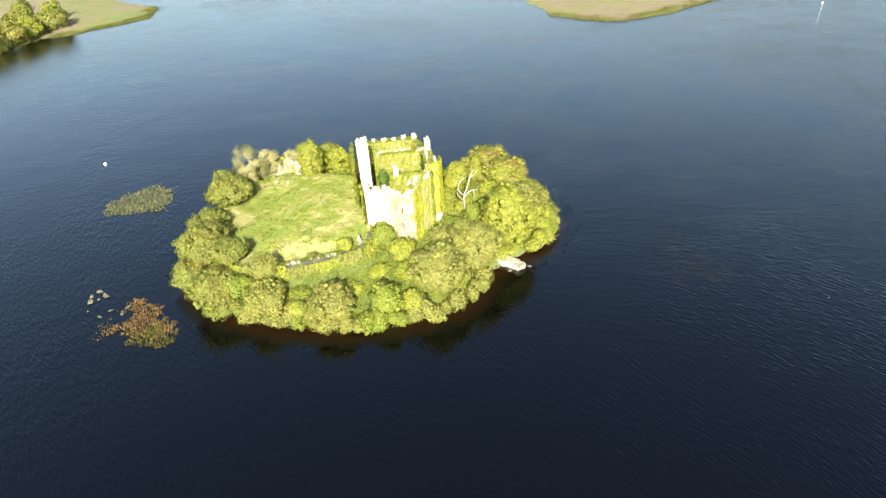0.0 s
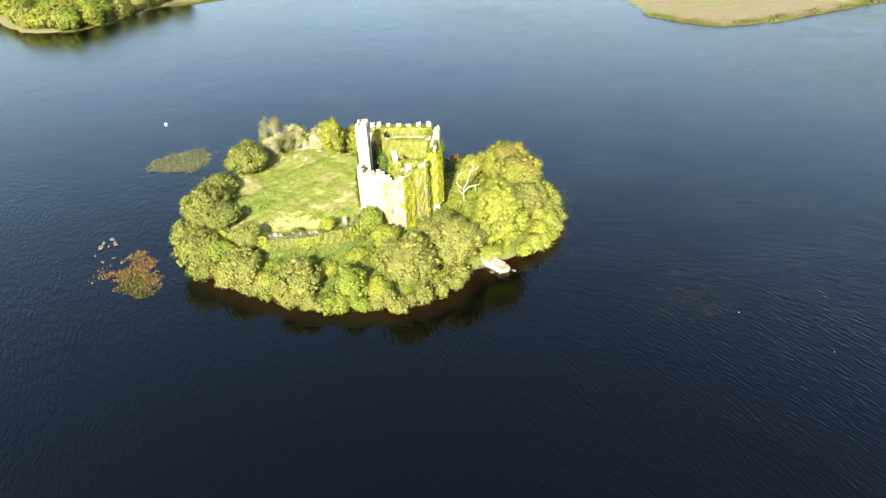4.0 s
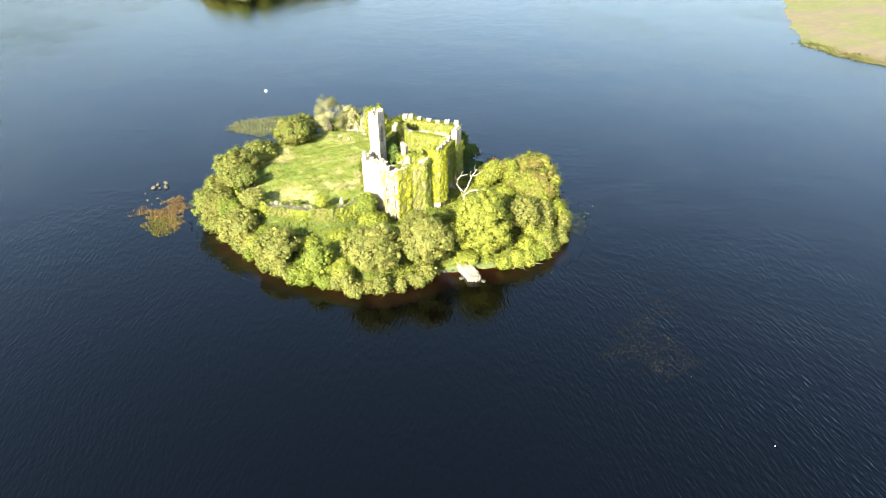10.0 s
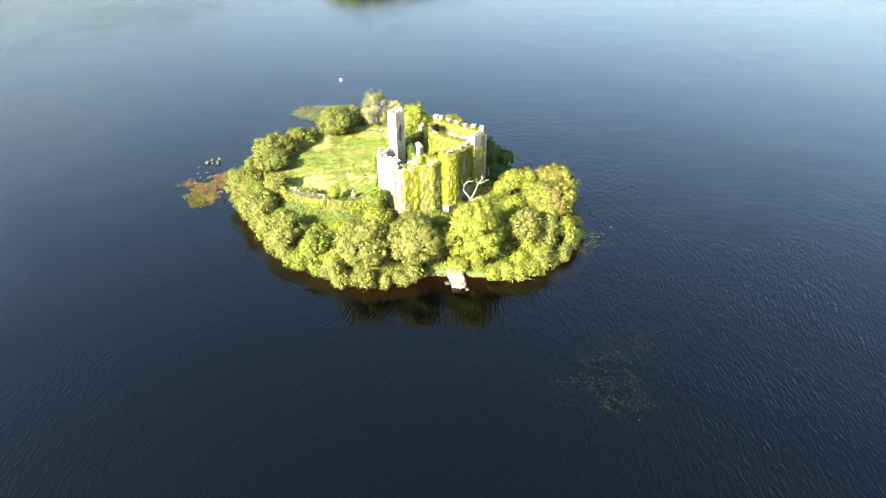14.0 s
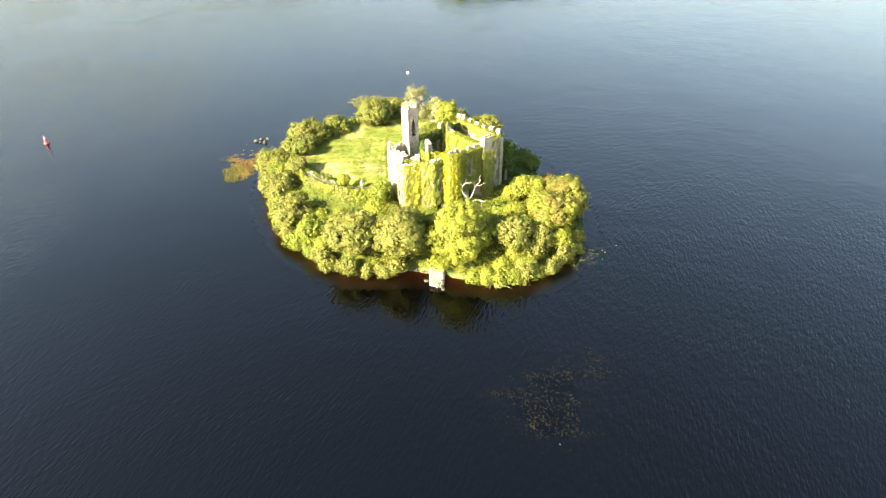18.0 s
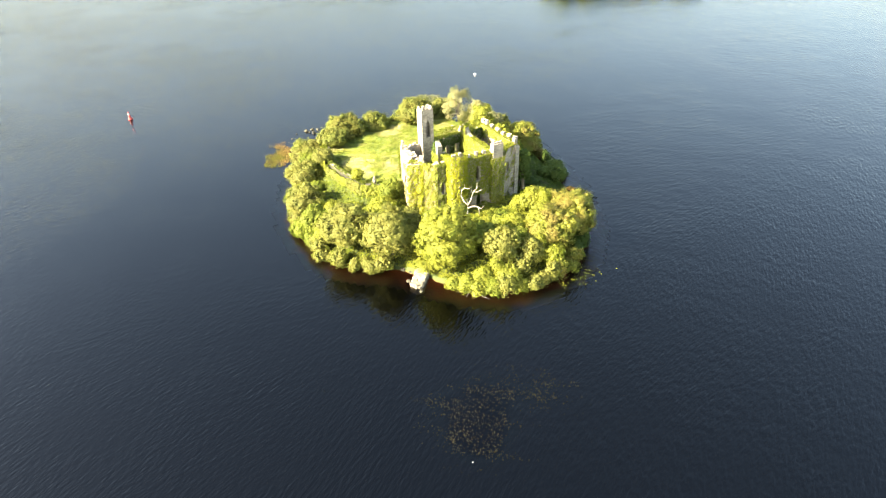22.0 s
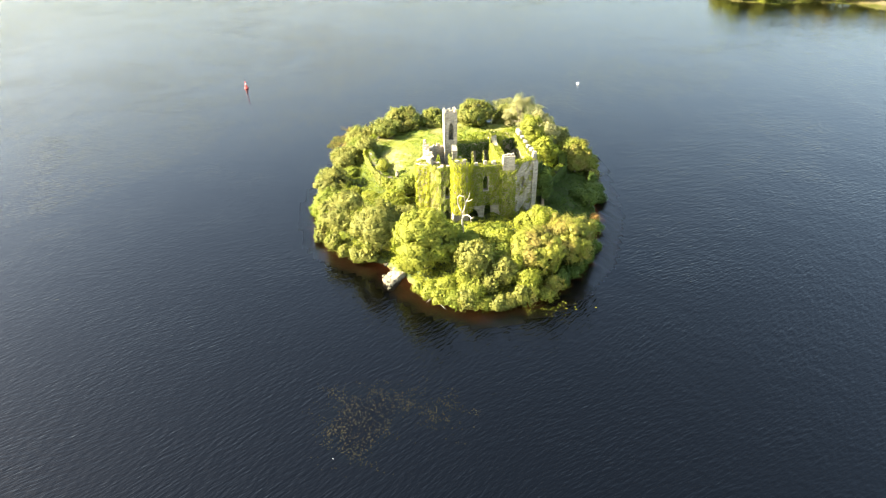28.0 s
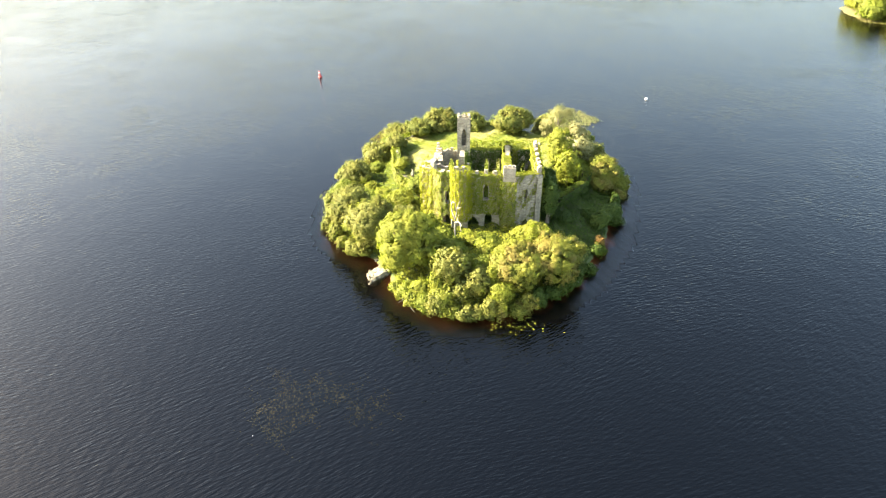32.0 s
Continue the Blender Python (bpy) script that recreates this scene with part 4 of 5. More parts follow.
# ---- rampart that holds up the meadow ----
RAMP = [(-31.5, 82.4), (-29.0, 80.3), (-26.0, 79.3), (-22.5, 79.2), (-18.0, 80.1), (-14.5, 80.8), (-11.2, 81.9), (-9.4, 84.6), (-9.3, 88.0)]
rampart = tagged(new("rampart_wall"), "low rubble-stone retaining wall, ivy hanging from its crest", "wall", kind="structure")
for i, (a, b) in enumerate(zip(RAMP, RAMP[1:])):
    L, up = math.dist(a, b), (0.14 if i in (3, 4) else 0.0)
    part("wall", wall_mesh("wall", a, b, 1.6, [(0, 5.75 + up), (L * 0.35, 5.95 + up), (L * 0.6, 5.7 + up), (L, 5.75 + up)], 0.5, mat=ROCK, rough=0.16), rampart)
    ivy_sheet(700 + i, a, b, 1.4, 5.75 if i in (3, 4) else 6.4, 1.2, 95.0, [LEAF_IVY, LEAF_OLIVE][i % 2], 0.7 + 0.1 * max(0, i - 3), 0.28, "bank_ivy", "ivy curtain over the meadow's retaining wall")
post = bmesh.new()
tube(post, [(0, 0, -0.3), (0.05, 0, 0.7), (-0.05, 0.04, 1.3), (0.02, 0, 2.0)], [0.42, 0.36, 0.3, 0.16], 6)
p = tagged(new("standing_stone", from_bm("standing_stone", post, SLAB)), "pale upright stone on the meadow's edge", "stone")
p.location, p.scale = (-11.2, 84.0, float(ground_z(-11.2, 84.0))), (1.1, 1.0, 0.75)

for i in range(2, 6):
    wall_top_tufts(760 + i, RAMP[i], RAMP[i + 1], 5.9, 0.6, 0.85, LEAF_GREEN)

rng = np.random.default_rng(63)
for i in (2, 3, 4, 5):
    a, b = np.array(RAMP[i]), np.array(RAMP[i + 1])
    L = float(np.linalg.norm(b - a))
    for u in np.arange(0.4, L, 0.85):
        if rng.random() < (0.4 if i in (3, 4) else 0.75):
            continue
        q = a + (b - a) * (u + rng.uniform(-0.2, 0.2)) / L
        st = part("coping_stone", merlon_mesh(rng.uniform(0.5, 0.95), rng.uniform(0.4, 0.6), rng.uniform(0.2, 0.38), u * 3 + i, SLAB), rampart)
        st.matrix_basis = pose(q[0] - 0.05, q[1] + 0.22, 5.84 if i in (3, 4) else 5.72, rng.normal(0, 6), rng.normal(0, 6), rng.uniform(-25, 25))

# ---- ivied curtain wall round the yard north of the castle ----
YARD = [(-21.5, 115.4), (-18.8, 117.6), (-15.6, 118.2), (-12.4, 117.0), (-9.6, 114.6), (-6.6, 111.8)]
yard_wall = tagged(new("yard_wall"), "low curved curtain wall smothered in ivy, partly coloured as shaded", "wall", kind="structure")
for i, (a, b) in enumerate(zip(YARD, YARD[1:])):
    L, top = math.dist(a, b), (5.6, 5.2, 4.9, 4.6, 4.2)[i]
    part("wall", wall_mesh("wall", b, a, 1.2, [(0, top - 0.3), (L * 0.4, top), (L, top)], 0.8, mat=ROCK, rough=0.16), yard_wall)
    # From the third stretch on, the ivy colour has shade put in.
    ivy_sheet(770 + i, b, a, 1.3, top + 0.3, 1.3, 120.0, LEAF_GREEN if i < 2 else LEAF_DEEP_SHADE, 0.25, 0.26, "bank_ivy", "ivy curtain over the low yard wall")
    wall_top_tufts(790 + i, b, a, top, 0.8, 1.2, LEAF_GREEN)

# ---- ruined wall at the meadow's far side ----
far_ruin = tagged(new("ruined_wall"), "tumbled pale rubble wall between trees at the meadow's end", "wall")
for a, b, h in (((-22.2, 114.6), (-26.2, 115.6), 8.0), ((-26.2, 115.6), (-29.0, 114.4), 7.0)):
    L = math.dist(a, b)
    part("wall", wall_mesh("wall", b, a, 2.0, [(0, h - 1), (L * 0.3, h), (L * 0.55, h - 0.8), (L * 0.7, h - 0.2), (L, h - 1.4)], 0.9, rough=0.3, jag=0.3, mat=SLAB), far_ruin)
    ivy_sheet(740 + int(h), b, a, 4.5, h + 0.2, 0.36, 90.0, LEAF_IVY, 0.1, 0.24, "wall_ivy", "ivy creeping over the tumbled wall")
    wall_top_tufts(745 + int(h), b, a, h - 0.5, 0.9, 0.4, LEAF_GREEN)

# ---- meadow grass and bank undergrowth ----
def blades(rng, x, y, z, h, w, mat, name, lean=0.35):
    n = len(x)
    th = rng.random(n) * math.tau
    a = np.column_stack([np.cos(th), np.sin(th), np.zeros(n)]) * w * rng.uniform(0.6, 1.4, (n, 1)) / 2
    hh = h * rng.uniform(0.55, 1.3, (n, 1))
    tip = np.column_stack([rng.normal(0, lean, n), rng.normal(0, lean, n), np.ones(n)]) * hh
    p = np.column_stack([x, y, z])
    co = np.stack([p - a, p + a, p + tip + a * 0.3, p + tip - a * 0.3], axis=1)
    under = np.cross(co[:, 1] - co[:, 0], co[:, 3] - co[:, 0])[:, 2] < 0
    co[under] = co[under][:, ::-1]
    return quads(name, co, mat, unit(np.column_stack([rng.normal(0, 0.3, n), rng.normal(0, 0.3, n) - 0.4, np.ones(n)])))


rng = np.random.default_rng(8)
gx, gy = rng.uniform(-38, -8, 150000), rng.uniform(78, 113, 150000)
dm = inside_depth(MEADOW, gx, gy)
keep = (dm > 0.1) & (lump(gx, gy, 1.3, 9.0) + rng.normal(0, 0.5, len(gx)) > -0.35)
gx, gy = gx[keep], gy[keep]
tagged(new("meadow_grass", blades(rng, gx, gy, ground_z(gx, gy) - 0.03, 0.15 + 0.10 * lump(gx, gy, 0.9, 1.5)[:, None], 0.14, GRASS, "meadow_grass", 1.5)), "tussocky sun-bleached grass of the enclosed meadow", "grass", kind="stuff")

gx, gy = rng.uniform(-41, 24, 220000), rng.uniform(69, 126, 220000)
ds, dm = inside_depth(SHORELINE, gx, gy), inside_depth(MEADOW, gx, gy)
dc = inside_depth(np.array(V), gx, gy)
keep = (ds > 0.3) & (dm < 0.3) & (dc < 0.2) & (lump(gx, gy, 0.8, 3.0) + rng.normal(0, 0.4, len(gx)) > -0.5)
gx, gy = gx[keep], gy[keep]
gz = ground_z(gx, gy) + np.abs(lump(gx, gy, 0.7, 6.0)) * 1.1 * np.clip(inside_depth(SHORELINE, gx, gy) / 3, 0.2, 1) * rng.uniform(0.6, 1, len(gx)) + 0.1
half = gx < 2
# Brambles on the north bank take the shade-darkened leaf colour.
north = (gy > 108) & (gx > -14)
for nm, sel, mat in (("bramble_cover", half & ~north, LEAF_GREEN), ("bramble_cover", ~half & ~north, LEAF_IVY), ("bramble_cover", north, LEAF_DEEP_SHADE)):
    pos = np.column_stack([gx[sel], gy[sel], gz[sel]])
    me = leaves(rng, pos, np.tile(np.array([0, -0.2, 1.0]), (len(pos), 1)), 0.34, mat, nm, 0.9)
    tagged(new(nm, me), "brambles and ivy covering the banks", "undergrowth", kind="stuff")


# ---- reed beds in the water ----
def reed_bed(outline, n, h, mats, label, seed):
    rng = np.random.default_rng(seed)
    poly = np.array(outline, float)
    lo, hi = poly.min(0), poly.max(0)
    x, y = rng.uniform(lo[0], hi[0], n), rng.uniform(lo[1], hi[1], n)
    d = inside_depth(poly, x, y)
    keep = d + 1.5 * lump(x, y, 0.9, seed) + 0.7 * lump(x, y, 2.3, seed + 1) + rng.normal(0, 0.4, n) > 0.35
    x, y = x[keep], y[keep]
    pick = lump(x, y, 0.45, seed + 2) + 0.3 * (y - y.mean()) + rng.normal(0, 0.3, len(x))
    edges = np.quantile(pick, np.linspace(0, 1, len(mats) + 1))
    for i, m in enumerate(mats):
        s = (pick >= edges[i]) & (pick <= edges[i + 1])
        tagged(new("reed_bed", blades(rng, x[s], y[s], np.full(s.sum(), -0.2), h, 0.075, m, "reed_bed", 0.28)), label, "reeds", "reed beds", "stuff")


reed_bed([(-64, 115.5), (-63.2, 119.8), (-59.1, 123.6), (-54.7, 126.4), (-50.8, 121.3), (-50.4, 116.3), (-51.0, 113.0), (-57.6, 113.0), (-62.2, 113.0)], 12000, 0.45, [REED_GREY], "grey-green reed bed standing in open water", 31)
reed_bed([(-51.8, 74.4), (-51.6, 77.2), (-48.5, 76.9), (-47.3, 78), (-49, 80.3), (-47.8, 83.2), (-43.8, 81.2), (-41.8, 76.7), (-38.8, 74.3), (-38.8, 70.6), (-42.3, 69.9), (-46.2, 72.2), (-47.4, 74.8)], 14000, 0.42, [REED_GOLD, REED_RUSSET, REED_RUSSET], "golden and russet reed bed off the shore", 32)


# ---- rocks, landing slab, deadwood ----
def rock(x, y, rx, ry, rz, z, seed, mat=ROCK, label="mossy boulder breaking the water's surface", name="rock"):
    bm = bmesh.new()
    bmesh.ops.create_icosphere(bm, subdivisions=3, radius=1)
    for q in bm.verts:
        n1 = noise.noise(q.co * 1.3 + Vector((seed * 3.7, 0, 0)))
        n2 = noise.noise(q.co * 3.2 + Vector((0, seed * 2.9, 0)))
        q.co *= 1 + 0.35 * n1 + 0.12 * n2
        q.co = Vector((q.co.x * rx, q.co.y * ry, q.co.z * rz))
    ob = tagged(new(name, from_bm(name, bm, mat)), label, "rock", "rocks in the water")
    ob.matrix_basis = pose(x, y, z, 0, 0, seed * 47 % 360)
    return ob


for i, (x, y, r) in enumerate([(-27.0, 108.9, 0.4), (-24.8, 108.6, 0.35), (-28.6, 111.8, 0.5), (-25.6, 112.6, 0.7), (-23.0, 112.4, 0.6), (-24.2, 113.2, 0.8), (-27.2, 113.0, 0.5)]):
    tagged(rock(x, y, r, r * 0.8, r * 0.7, float(ground_z(x, y)) + r * 0.25, 50 + i, STONE, "pale tumbled stone lying in the meadow grass", "fallen_stone"), group="fallen stones")
for i, (x, y, rx, ry, rz) in enumerate([(-56.7, 84.3, 0.9, 0.7, 0.75), (-57.1, 85.9, 0.8, 0.6, 0.5), (-54.8, 85.6, 1.1, 0.8, 0.85), (-56.2, 87.0, 0.9, 0.6, 0.6), (-55.6, 84.8, 0.5, 0.4, 0.4), (-56.3, 81.8, 0.35, 0.3, 0.3), (-53.9, 80.0, 0.8, 0.4, 0.22), (-52.7, 81.4, 0.8, 0.4, 0.18), (-50.2, 81.8, 1.0, 0.45, 0.2), (-50.6, 80.2, 0.9, 0.4, 0.18)]):
    rock(x + 1.6, y - 0.6, rx * 0.58, ry * 0.58, rz * 0.65, 0.02, i + 1)


def slab_mesh(outline, top, tilt, seed, mat):
    """A broken block of masonry: a ragged outline, a worn sloping top and rough sides."""
    poly = np.array(outline, float)
    lo, hi = poly.min(0) - 0.3, poly.max(0) + 0.3
    step = 0.11
    nx, ny = int((hi[0] - lo[0]) / step), int((hi[1] - lo[1]) / step)
    gx, gy = np.meshgrid(np.linspace(lo[0], hi[0], nx), np.linspace(lo[1], hi[1], ny))
    d = inside_depth(poly, gx, gy) + 0.16 * lump(gx, gy, 3.1, seed)
    z = top - tilt * (gx - lo[0]) + 0.10 * lump(gx, gy, 1.7, seed + 1) + 0.03 * lump(gx, gy, 6.0, seed + 2)
    crack = np.abs(lump(gx, gy, 1.5, seed + 4)) < 0.05
    z = np.where(crack, z - 0.22, z)
    z = np.where(d > 0.16, z, np.where(d > 0, z - 0.25, -2.6))
    co = np.stack([gx.ravel(), gy.ravel(), z.ravel()], axis=1)
    i = (np.arange(ny - 1)[:, None] * nx + np.arange(nx - 1)[None, :]).ravel()
    return mesh_from("landing_slab", co.tolist(), np.stack([i, i + 1, i + nx + 1, i + nx], axis=1).tolist(), mat)


tagged(new("landing_slab", slab_mesh([(10.1, 83.0), (11.5, 84.2), (13.3, 83.0), (15.5, 80.9), (15.3, 79.7), (14.0, 79.2), (12.5, 80.4), (10.9, 81.6)], 0.95, 0.06, 2.0, SLAB)), "pale broken stone landing slab at the shore", "jetty")
for i, (x, y, rx, ry, rz) in enumerate([(16.0, 80.2, 0.4, 0.3, 0.2), (12.7, 79.6, 0.45, 0.35, 0.25), (10.6, 81.0, 0.6, 0.4, 0.3), (9.4, 80.2, 0.5, 0.4, 0.25)]):
    rock(x, y, rx, ry, rz, 0.0, 30 + i, ROCK, "small stone lying in the shallows")


def branching(name, base, limbs, mat, label, category="dead tree"):
    bm = bmesh.new()
    for pts, r in limbs:
        n = len(pts)
        tube(bm, pts, [1.25 * r * (1 - 0.75 * i / (n - 1)) for i in range(n)], 6)
    ob = tagged(new(name, from_bm(name, bm, mat, True)), label, category)
    ob.location = base
    return ob


branching("dead_tree", (7.5, 93.4, 2.6), [
    ([(0.1, 0.2, -0.4), (0, 0, 1.6), (-0.2, -0.1, 3.4), (-0.25, 0, 5.0)], 0.221),
    ([(-0.25, 0, 5.0), (-0.9, -0.5, 5.7), (-1.45, -0.8, 6.6), (-1.3, -0.8, 7.6), (-0.7, -0.5, 8.3), (0.0, -0.2, 8.45), (0.5, 0.1, 8.6)], 0.123),
    ([(-0.25, 0, 4.9), (0.4, 0.2, 6.0), (0.75, 0.35, 7.0), (1.1, 0.5, 8.1), (1.7, 0.8, 8.9), (2.0, 0.9, 9.5)], 0.123),
    ([(0.75, 0.35, 7.0), (1.2, 0.2, 7.9), (0.9, 0.1, 8.7), (1.1, 0.0, 9.2)], 0.074), ([(1.1, 0.5, 8.1), (1.9, 0.8, 8.3), (2.6, 1.1, 8.9), (3.2, 1.4, 9.2)], 0.066),
    ([(-0.2, 0, 4.4), (0.8, 0.7, 5.1), (1.9, 1.1, 5.3), (2.6, 1.3, 5.2), (3.2, 1.6, 6.0)], 0.107), ([(1.9, 1.1, 5.3), (2.1, 1.2, 4.5), (1.9, 1.3, 3.6)], 0.082),
    ([(-1.3, -0.8, 7.6), (-1.7, -1.1, 8.2), (-1.6, -1.2, 8.7)], 0.041), ([(-0.7, -0.5, 8.3), (-0.5, -0.6, 8.9), (-0.1, -0.7, 9.3)], 0.041),
    ([(1.7, 0.8, 8.9), (1.5, 1.0, 9.6), (1.6, 1.2, 10.1)], 0.041), ([(-0.1, 0, 3.6), (-1.0, 0.4, 4.4), (-1.6, 0.6, 5.4)], 0.066),
], DEADWOOD, "bleached bare dead tree with forked twisting limbs").scale = (0.86, 0.86, 0.95)
branching("driftwood", (20.4, 86.6, 0.1), [
    ([(-1.4, 1.4, 0.4), (-0.5, 0.2, 0.35), (0.0, -0.4, 0.3), (0.6, -1.2, 0.15)], 0.084), ([(-0.2, 0, 0.35), (0.8, 0.6, 0.5), (1.8, 1.0, 0.3), (2.8, 1.6, 0.2)], 0.072),
    ([(0, -0.4, 0.3), (-0.7, -1.0, 0.35), (-1.2, -1.8, 0.1)], 0.060), ([(0.6, 0.4, 0.4), (1.0, -0.1, 0.7), (1.7, -0.3, 0.6)], 0.042),
], DEADWOOD, "bleached driftwood branch caught on the shore", "driftwood")

plant("shrub", 12.1, 82.9, 2.6, 1.9, LEAF_YELLOW, "ivy creeping over the back of the landing slab", 901, low=-0.2)
plant("shrub", -18.6, 81.6, 5.9, 0.9, LEAF_HEDGE, "low dark bush growing in the hollow behind the rampart", 930, leaf=0.2)
plant("shrub", -13.4, 81.6, 8.0, 1.2, LEAF_IVY, "stump of walling under a hump of ivy on the rampart", 931, bottom=1.0)
plant("tree", 11.6, 105.9, 9.2, 1.15, LEAF_IVY, "broken tree stump wrapped in ivy", 932, group="trees on the island", hang=0.4)
for i, (x, y, top, r) in enumerate([(19.4, 99.8, 6.0, 1.1), (21.4, 95.0, 4.4, 1.3), (20.2, 91.4, 5.0, 1.3)]):
    plant("shrub", x, y, top, r, [LEAF_IVY, LEAF_OLIVE, LEAF_YELLOW][i % 3], "hanging column of ivy on a dead shore tree", 940 + i, group="ivy columns on the east shore", hang=0.9)
plant("shrub", 3.6, 118.2, 2.5, 0.9, REED_RUSSET, "small russet shrub on the north shore", 960, leaf=0.2)
# pale sparse tree
rng = np.random.default_rng(77)
pale = plant("tree", -32.0, 113.0, 11.7, 3.9, LEAF_PALE, "pale half-bare tree with grey branches", 77, n=15000, dense=False, leaf=0.18, clump=0.30, bottom=2.0, group="trees on the island", lumps=60)

# ---- buoys ----
b = tagged(new("channel_buoy"), "red conical channel marker buoy with a topmark", "buoy")
b.matrix_basis = pose(-86.2, 46.6, 0, 4, 3, 20) @ Matrix.Scale(0.64, 4)
bm = bmesh.new()
loft(bm, [(0.15, -0.5), (0.85, -0.35), (0.95, 0.0), (0.95, 0.35), (0.8, 0.5)])
part("float", from_bm("float", bm, RED_PAINT), b)
bm = bmesh.new()
loft(bm, [(0.62, 0.5), (0.5, 1.0), (0.30, 2.0), (0.20, 2.4)])
part("tower", from_bm("tower", bm, RED_PAINT), b)
bm = bmesh.new()
loft(bm, [(0.30, 2.02), (0.24, 2.38), (0.24, 2.4)])
part("band", from_bm("band", bm, WHITE_PAINT), b, "faded white band")
bm = bmesh.new()
loft(bm, [(0.26, 2.45), (0.26, 3.0), (0.2, 3.1)])
part("topmark", from_bm("topmark", bm, RED_PAINT), b, "red can topmark")
b = tagged(new("mooring_buoy"), "round white mooring buoy floating on the lake", "buoy")
b.location, b.scale = (-71.3, 140.2, 0), (0.55, 0.55, 0.55)
bm = bmesh.new()
loft(bm, [(0.1, -0.4), (0.5, -0.25), (0.68, 0.15), (0.6, 0.55), (0.35, 0.8), (0.12, 0.88)])
part("float", from_bm("float", bm, WHITE_PAINT, True), b)
bm = bmesh.new()
loft(bm, [(0.08, 0.86), (0.08, 1.05), (0.05, 1.1)], 10)
part("eye_bolt", from_bm("eye_bolt", bm, DARK_METAL), b)

b = copy_thing(b, pose(167.7, 232.8, 0))
b["label"] = "white mooring buoy far out by the reedy point"
for i, (x, y) in enumerate(((57.0, 63.8), (47.4, 71.4))):
    bm = bmesh.new()
    loft(bm, [(0.02, -0.05), (0.045, 0.0), (0.05, 0.025), (0.02, 0.045)], 10)
    tagged(new("float", from_bm("float", bm, WHITE_PAINT, True)), "small white float drifting on the water", "float", "small floats").location = (x, y, 0)

# ---- floating lily pads, sunken weed ----
rng = np.random.default_rng(5)
lx, ly = rng.normal(25.2, 1.1, 50), rng.normal(103.6, 2.8, 50)
keep = inside_depth(SHORELINE, lx, ly) < -0.8
lx, ly = lx[keep], ly[keep]
verts, faces = [], []
for x, y in zip(lx, ly):
    r, a0 = rng.uniform(0.06, 0.12), rng.random() * 6.28
    i = len(verts)
    verts += [(x, y, 0.035)] + [(x + r * math.cos(a0 + k * 0.66), y + r * math.sin(a0 + k * 0.66), 0.025) for k in range(10)]
    faces += [(i, i + 1 + k, i + 2 + k) for k in range(9)]
tagged(new("lily_pads", mesh_from("lily_pads", verts, faces, LILY)), "yellow-green lily pads floating off the shore", "water lilies", kind="stuff")
n = 6500
wx, wy = rng.uniform(35, 51, n), rng.uniform(67, 90, n)
WEED = np.array([(36, 71), (37, 81), (42, 89), (45.5, 86), (43, 79), (49, 76), (48, 71), (43, 69)], float)
keep = inside_depth(WEED, wx, wy) + lump(wx, wy, 0.9, 3.0) * 3.0 + rng.normal(0, 1.3, n) > 1.5
wx, wy = wx[keep], wy[keep]
# Weed lies on the surface; its colours are dimmed as though under water.
WEEDM = leafy("water_weed", (0.007, 0.007, 0.003), (0.014, 0.013, 0.005), (0.026, 0.021, 0.008), glow=0.05)
me = leaves(rng, np.column_stack([wx, wy, rng.uniform(0.003, 0.02, len(wx))]), np.tile(np.array([0, 0, 1.0]), (len(wx), 1)), 0.16, WEEDM, "water_weed", 0.04)
tagged(new("water_weed", me), "brown-green water weed at the surface, darkened as if sunken", "water weed", kind="stuff")


# ---- far shores ----
def far_shore(outline, name, label, height, seed):
    poly = np.array(outline, float)
    lo, hi = poly.min(0) - 9, poly.max(0) + 9
    def zf(x, y):
        d = inside_depth(poly, x, y) + 1.2 * lump(x, y, 0.22, seed)
        return np.where(d > 0, height * (1 - np.exp(-d / 9.0)), np.maximum(d * 0.9, -5.6)) + 0.25 * lump(x, y, 0.3, seed) * (d > 2)
    tagged(new(name, grid_sheet(name, lo[0], hi[0], lo[1], hi[1], 1.25, zf, SHORE)), label, "shore", kind="structure")
    return zf


EAST = [(65, 248), (74, 238), (87, 230), (97, 233), (112, 239), (140, 256), (190, 285), (260, 330), (260, 460), (90, 460), (60, 360), (60, 290)]
WEST = [(-158, 236), (-151, 250), (-150, 268), (-142, 281), (-133, 283), (-116, 297), (-107, 306), (-108, 330), (-130, 350), (-180, 420), (-330, 420), (-330, 262), (-215, 262), (-180, 236)]
ze = far_shore(EAST, "far_shore_east", "low reedy point across the lake, yellow and tan", 1.0, 41)
zw = far_shore(WEST, "far_shore_west", "wooded shore with a reed fringe across the lake", 1.4, 42)


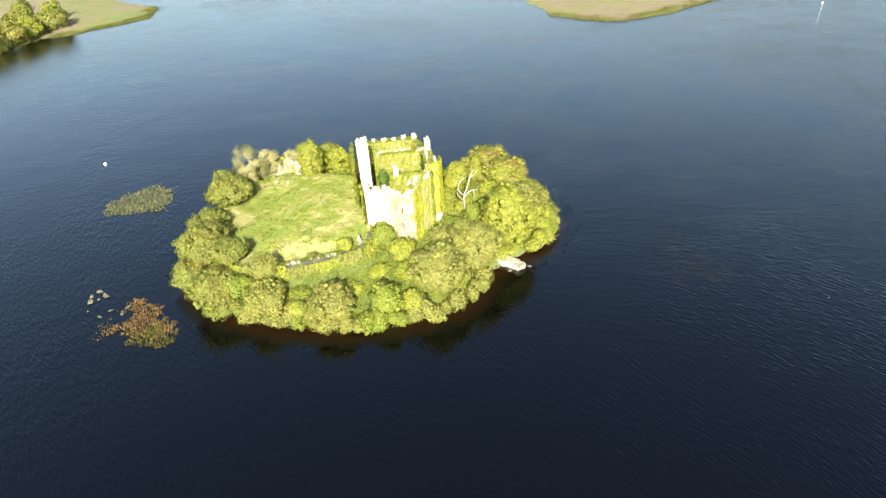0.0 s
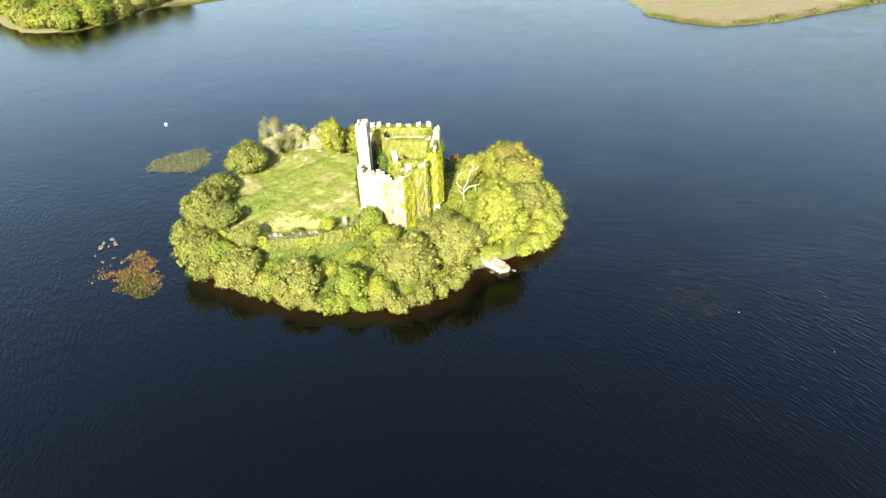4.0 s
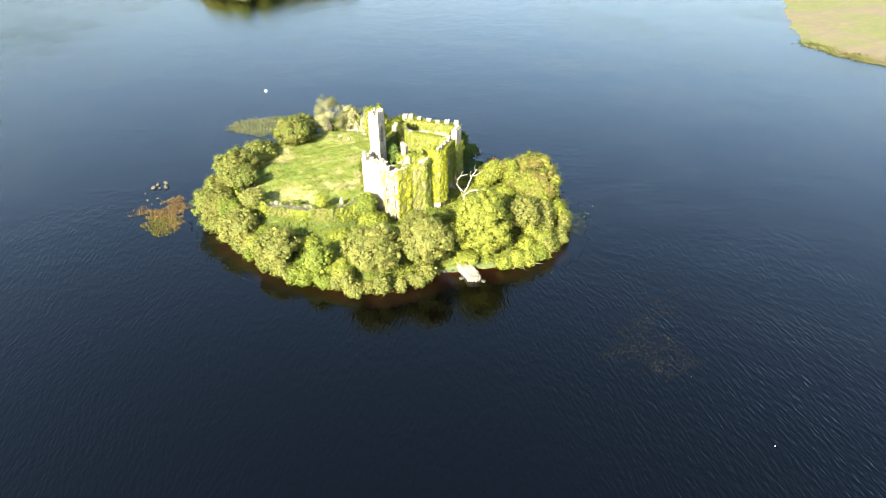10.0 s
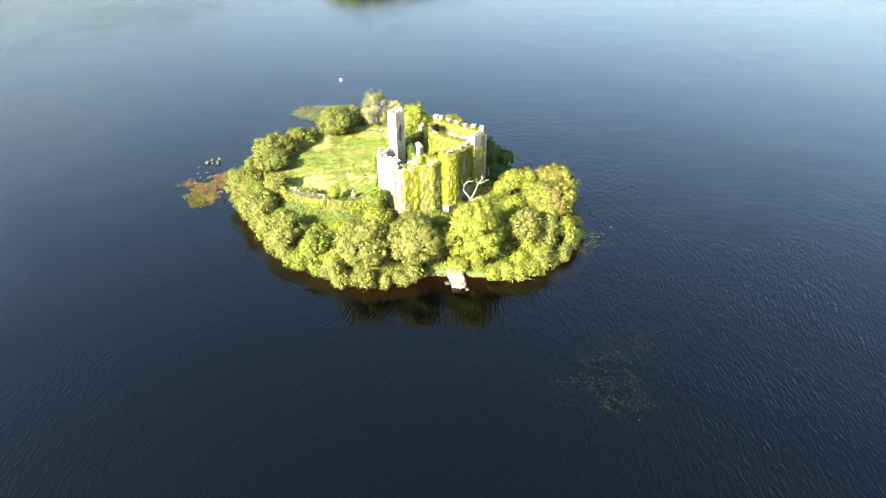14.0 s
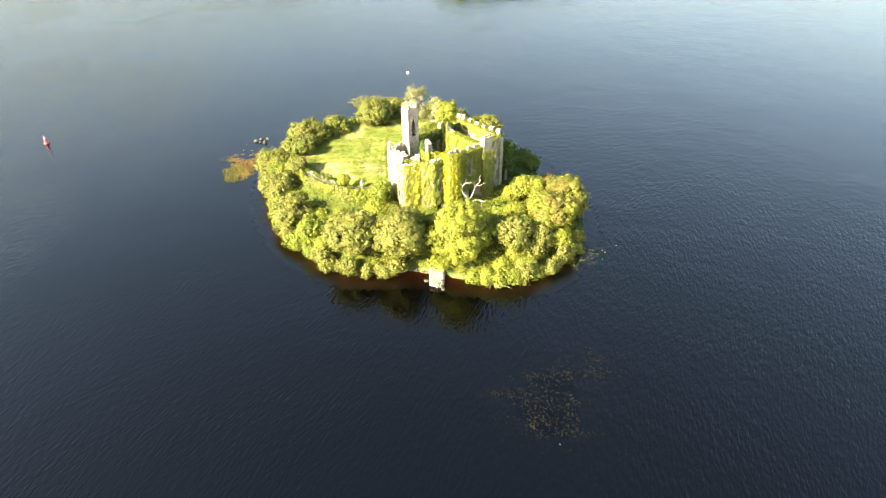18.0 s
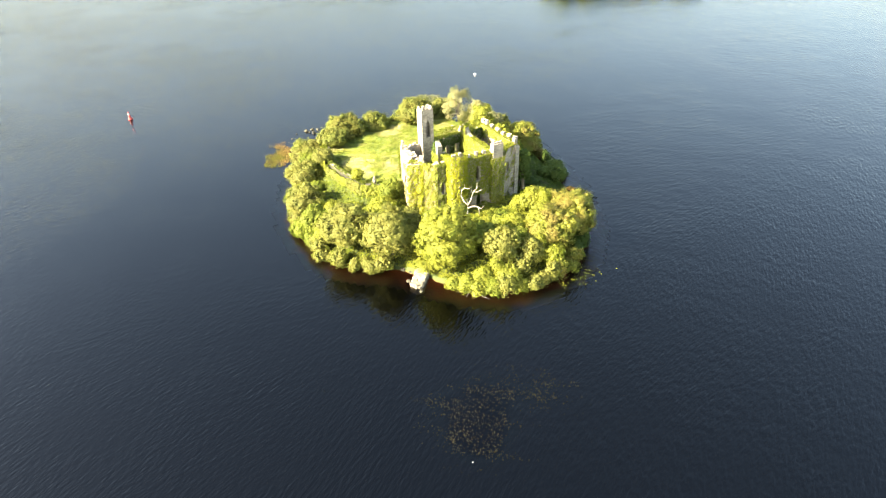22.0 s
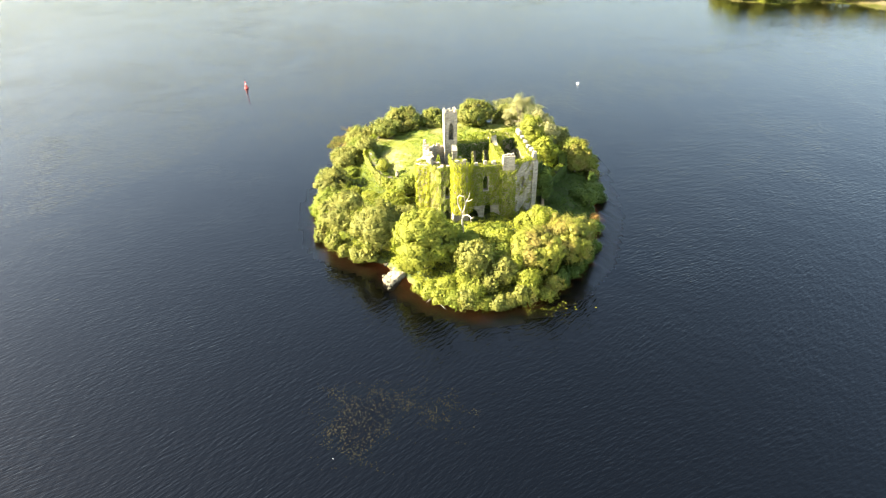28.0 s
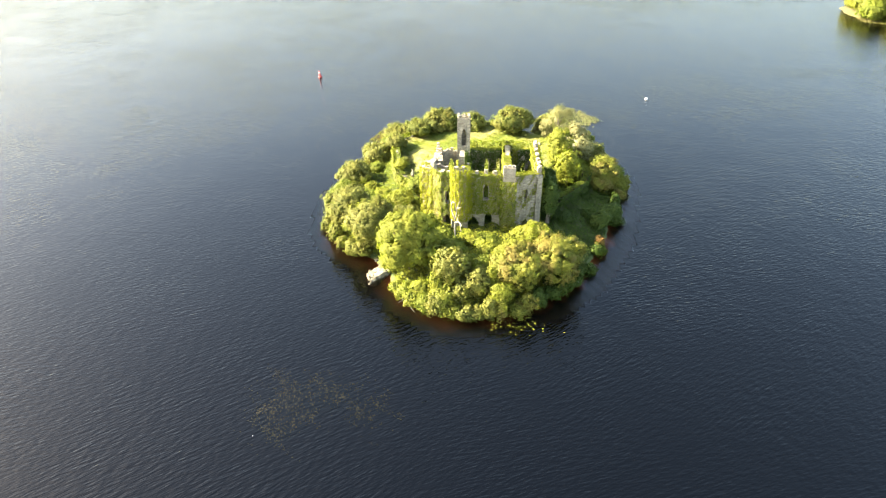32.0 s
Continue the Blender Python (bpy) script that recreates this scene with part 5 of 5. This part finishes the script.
def far_reeds(poly, edge, n, h, mat, seed, inner):
    """Reeds along a stretch of a far shore's outline, thinning out landwards and into the water."""
    rng = np.random.default_rng(seed)
    line = np.array(edge, float)
    steps = np.linalg.norm(np.diff(line, axis=0), axis=1)
    u = rng.random(n) * steps.sum()
    at = np.concatenate([[0], np.cumsum(steps)])
    x, y = np.interp(u, at, line[:, 0]), np.interp(u, at, line[:, 1])
    x, y = x + rng.uniform(-inner, inner, n), y + rng.uniform(-inner, inner, n)
    d = inside_depth(np.array(poly, float), x, y) + 1.2 * lump(x, y, 0.22, seed - 10)
    keep = (d > rng.normal(-0.3, 0.9, n)) & (d < inner * rng.uniform(0.3, 1.0, n))
    x, y = x[keep], y[keep]
    z = np.clip(1.0 - np.exp(-np.maximum(d[keep], 0) / 9.0), 0, 1) - 0.1
    tagged(new("shore_reeds", blades(rng, x, y, z, h, 0.34, mat, "shore_reeds", 0.9)), "reed fringe along the far shore", "reeds", "far reeds", "stuff")


far_reeds(EAST, EAST[:8], 42000, 0.32, REED_FAR, 51, 8.0)
far_reeds(WEST, WEST[:8], 32000, 0.36, REED_FAR, 52, 8.0)
for i, (x, y, r) in enumerate([(108.4, 299.6, 1.6), (117.3, 299.3, 1.2), (122.2, 298.3, 1.8), (126.6, 293.7, 1.1)]):
    rg = np.random.default_rng(770 + i)
    root = tagged(new("shrub"), "dark bush on the far reedy point", "shrub", "bushes on the far point")
    root.location = (x, y, float(ze(np.array([x]), np.array([y]))[0]))
    pos, nor, cc, cr = crown_points(rg, (0, 0, r * 0.6), r, r, r * 0.8, 1200, 0.30, -0.4)
    part("crown", leaves(rg, pos, nor, 0.4, LEAF_DEEP_SHADE, "crown"), root)
    part("stem", from_bm("stem", trunk_mesh(rg, (0, 0, -0.3), (0.1, 0, r * 0.9), 0.12, [c for c in cc[:4] if c[2] > 0.3]), BARK), root)
FT = [(-160, 240), (-156, 247), (-164, 243), (-168, 250), (-158, 256), (-172, 242), (-180, 243), (-190, 252), (-176, 256), (-165, 262), (-155, 266), (-152, 274), (-160, 275), (-147, 284), (-152, 292), (-170, 272), (-185, 266), (-200, 262),
      (-143, 296), (-158, 300), (-172, 290), (-150, 312), (-165, 318), (-186, 285), (-205, 275), (-215, 268)]
for i, (x, y) in enumerate(FT):
    r = 4.5 + 2.2 * math.sin(i * 2.7) ** 2
    rg = np.random.default_rng(800 + i)
    root = tagged(new("tree"), "broad green tree on the far wooded shore", "tree", "trees on the far shore")
    zb = float(zw(np.array([float(x)]), np.array([float(y)]))[0])
    root.location = (x, y, zb)
    pos, nor, cc, cr = crown_points(rg, (0, 0, 3.3), r, r, 4.2, 3200, 0.30, -0.75, tuft=0.5)
    part("crown", leaves(rg, pos, nor, 0.75, [LEAF_GREEN, LEAF_YELLOW, LEAF_OLIVE, LEAF_AUTUMN][i % 4], "crown"), root)
    part("trunk", from_bm("trunk", trunk_mesh(rg, (0, 0, -0.5), (0.3, 0, 5.0), 0.3, [c for c in cc[:5] if c[2] > 2]), BARK), root)


# ---- wooded hills beyond the view, added to block horizon glow mirrored in the lake ----
verts, faces, ring = [], [], 120
for k in range(ring):
    a = k * math.tau / ring
    hill = 95 + 40 * math.sin(3 * a + 1) + 25 * math.sin(7 * a + 2) + 10 * math.sin(17 * a)
    for r, z in ((1150, -4), (1400, hill * 0.55), (1750, hill), (2300, hill * 0.9)):
        verts.append((r * math.cos(a), 90 + r * math.sin(a), z))
for k in range(ring):
    for j in range(3):
        p, q = k * 4 + j, (k + 1) % ring * 4 + j
        faces.append((p, p + 1, q + 1, q))
ADDED_HILLS = solid("added_horizon_woods", [(0.3, (0.035, 0.05, 0.02)), (0.7, (0.07, 0.085, 0.03))], 0.01, 0.95)
tagged(new("backdrop", mesh_from("backdrop", verts, faces, ADDED_HILLS)), "unseen low wooded hills added round the lake to block horizon glow", "hills", kind="structure")
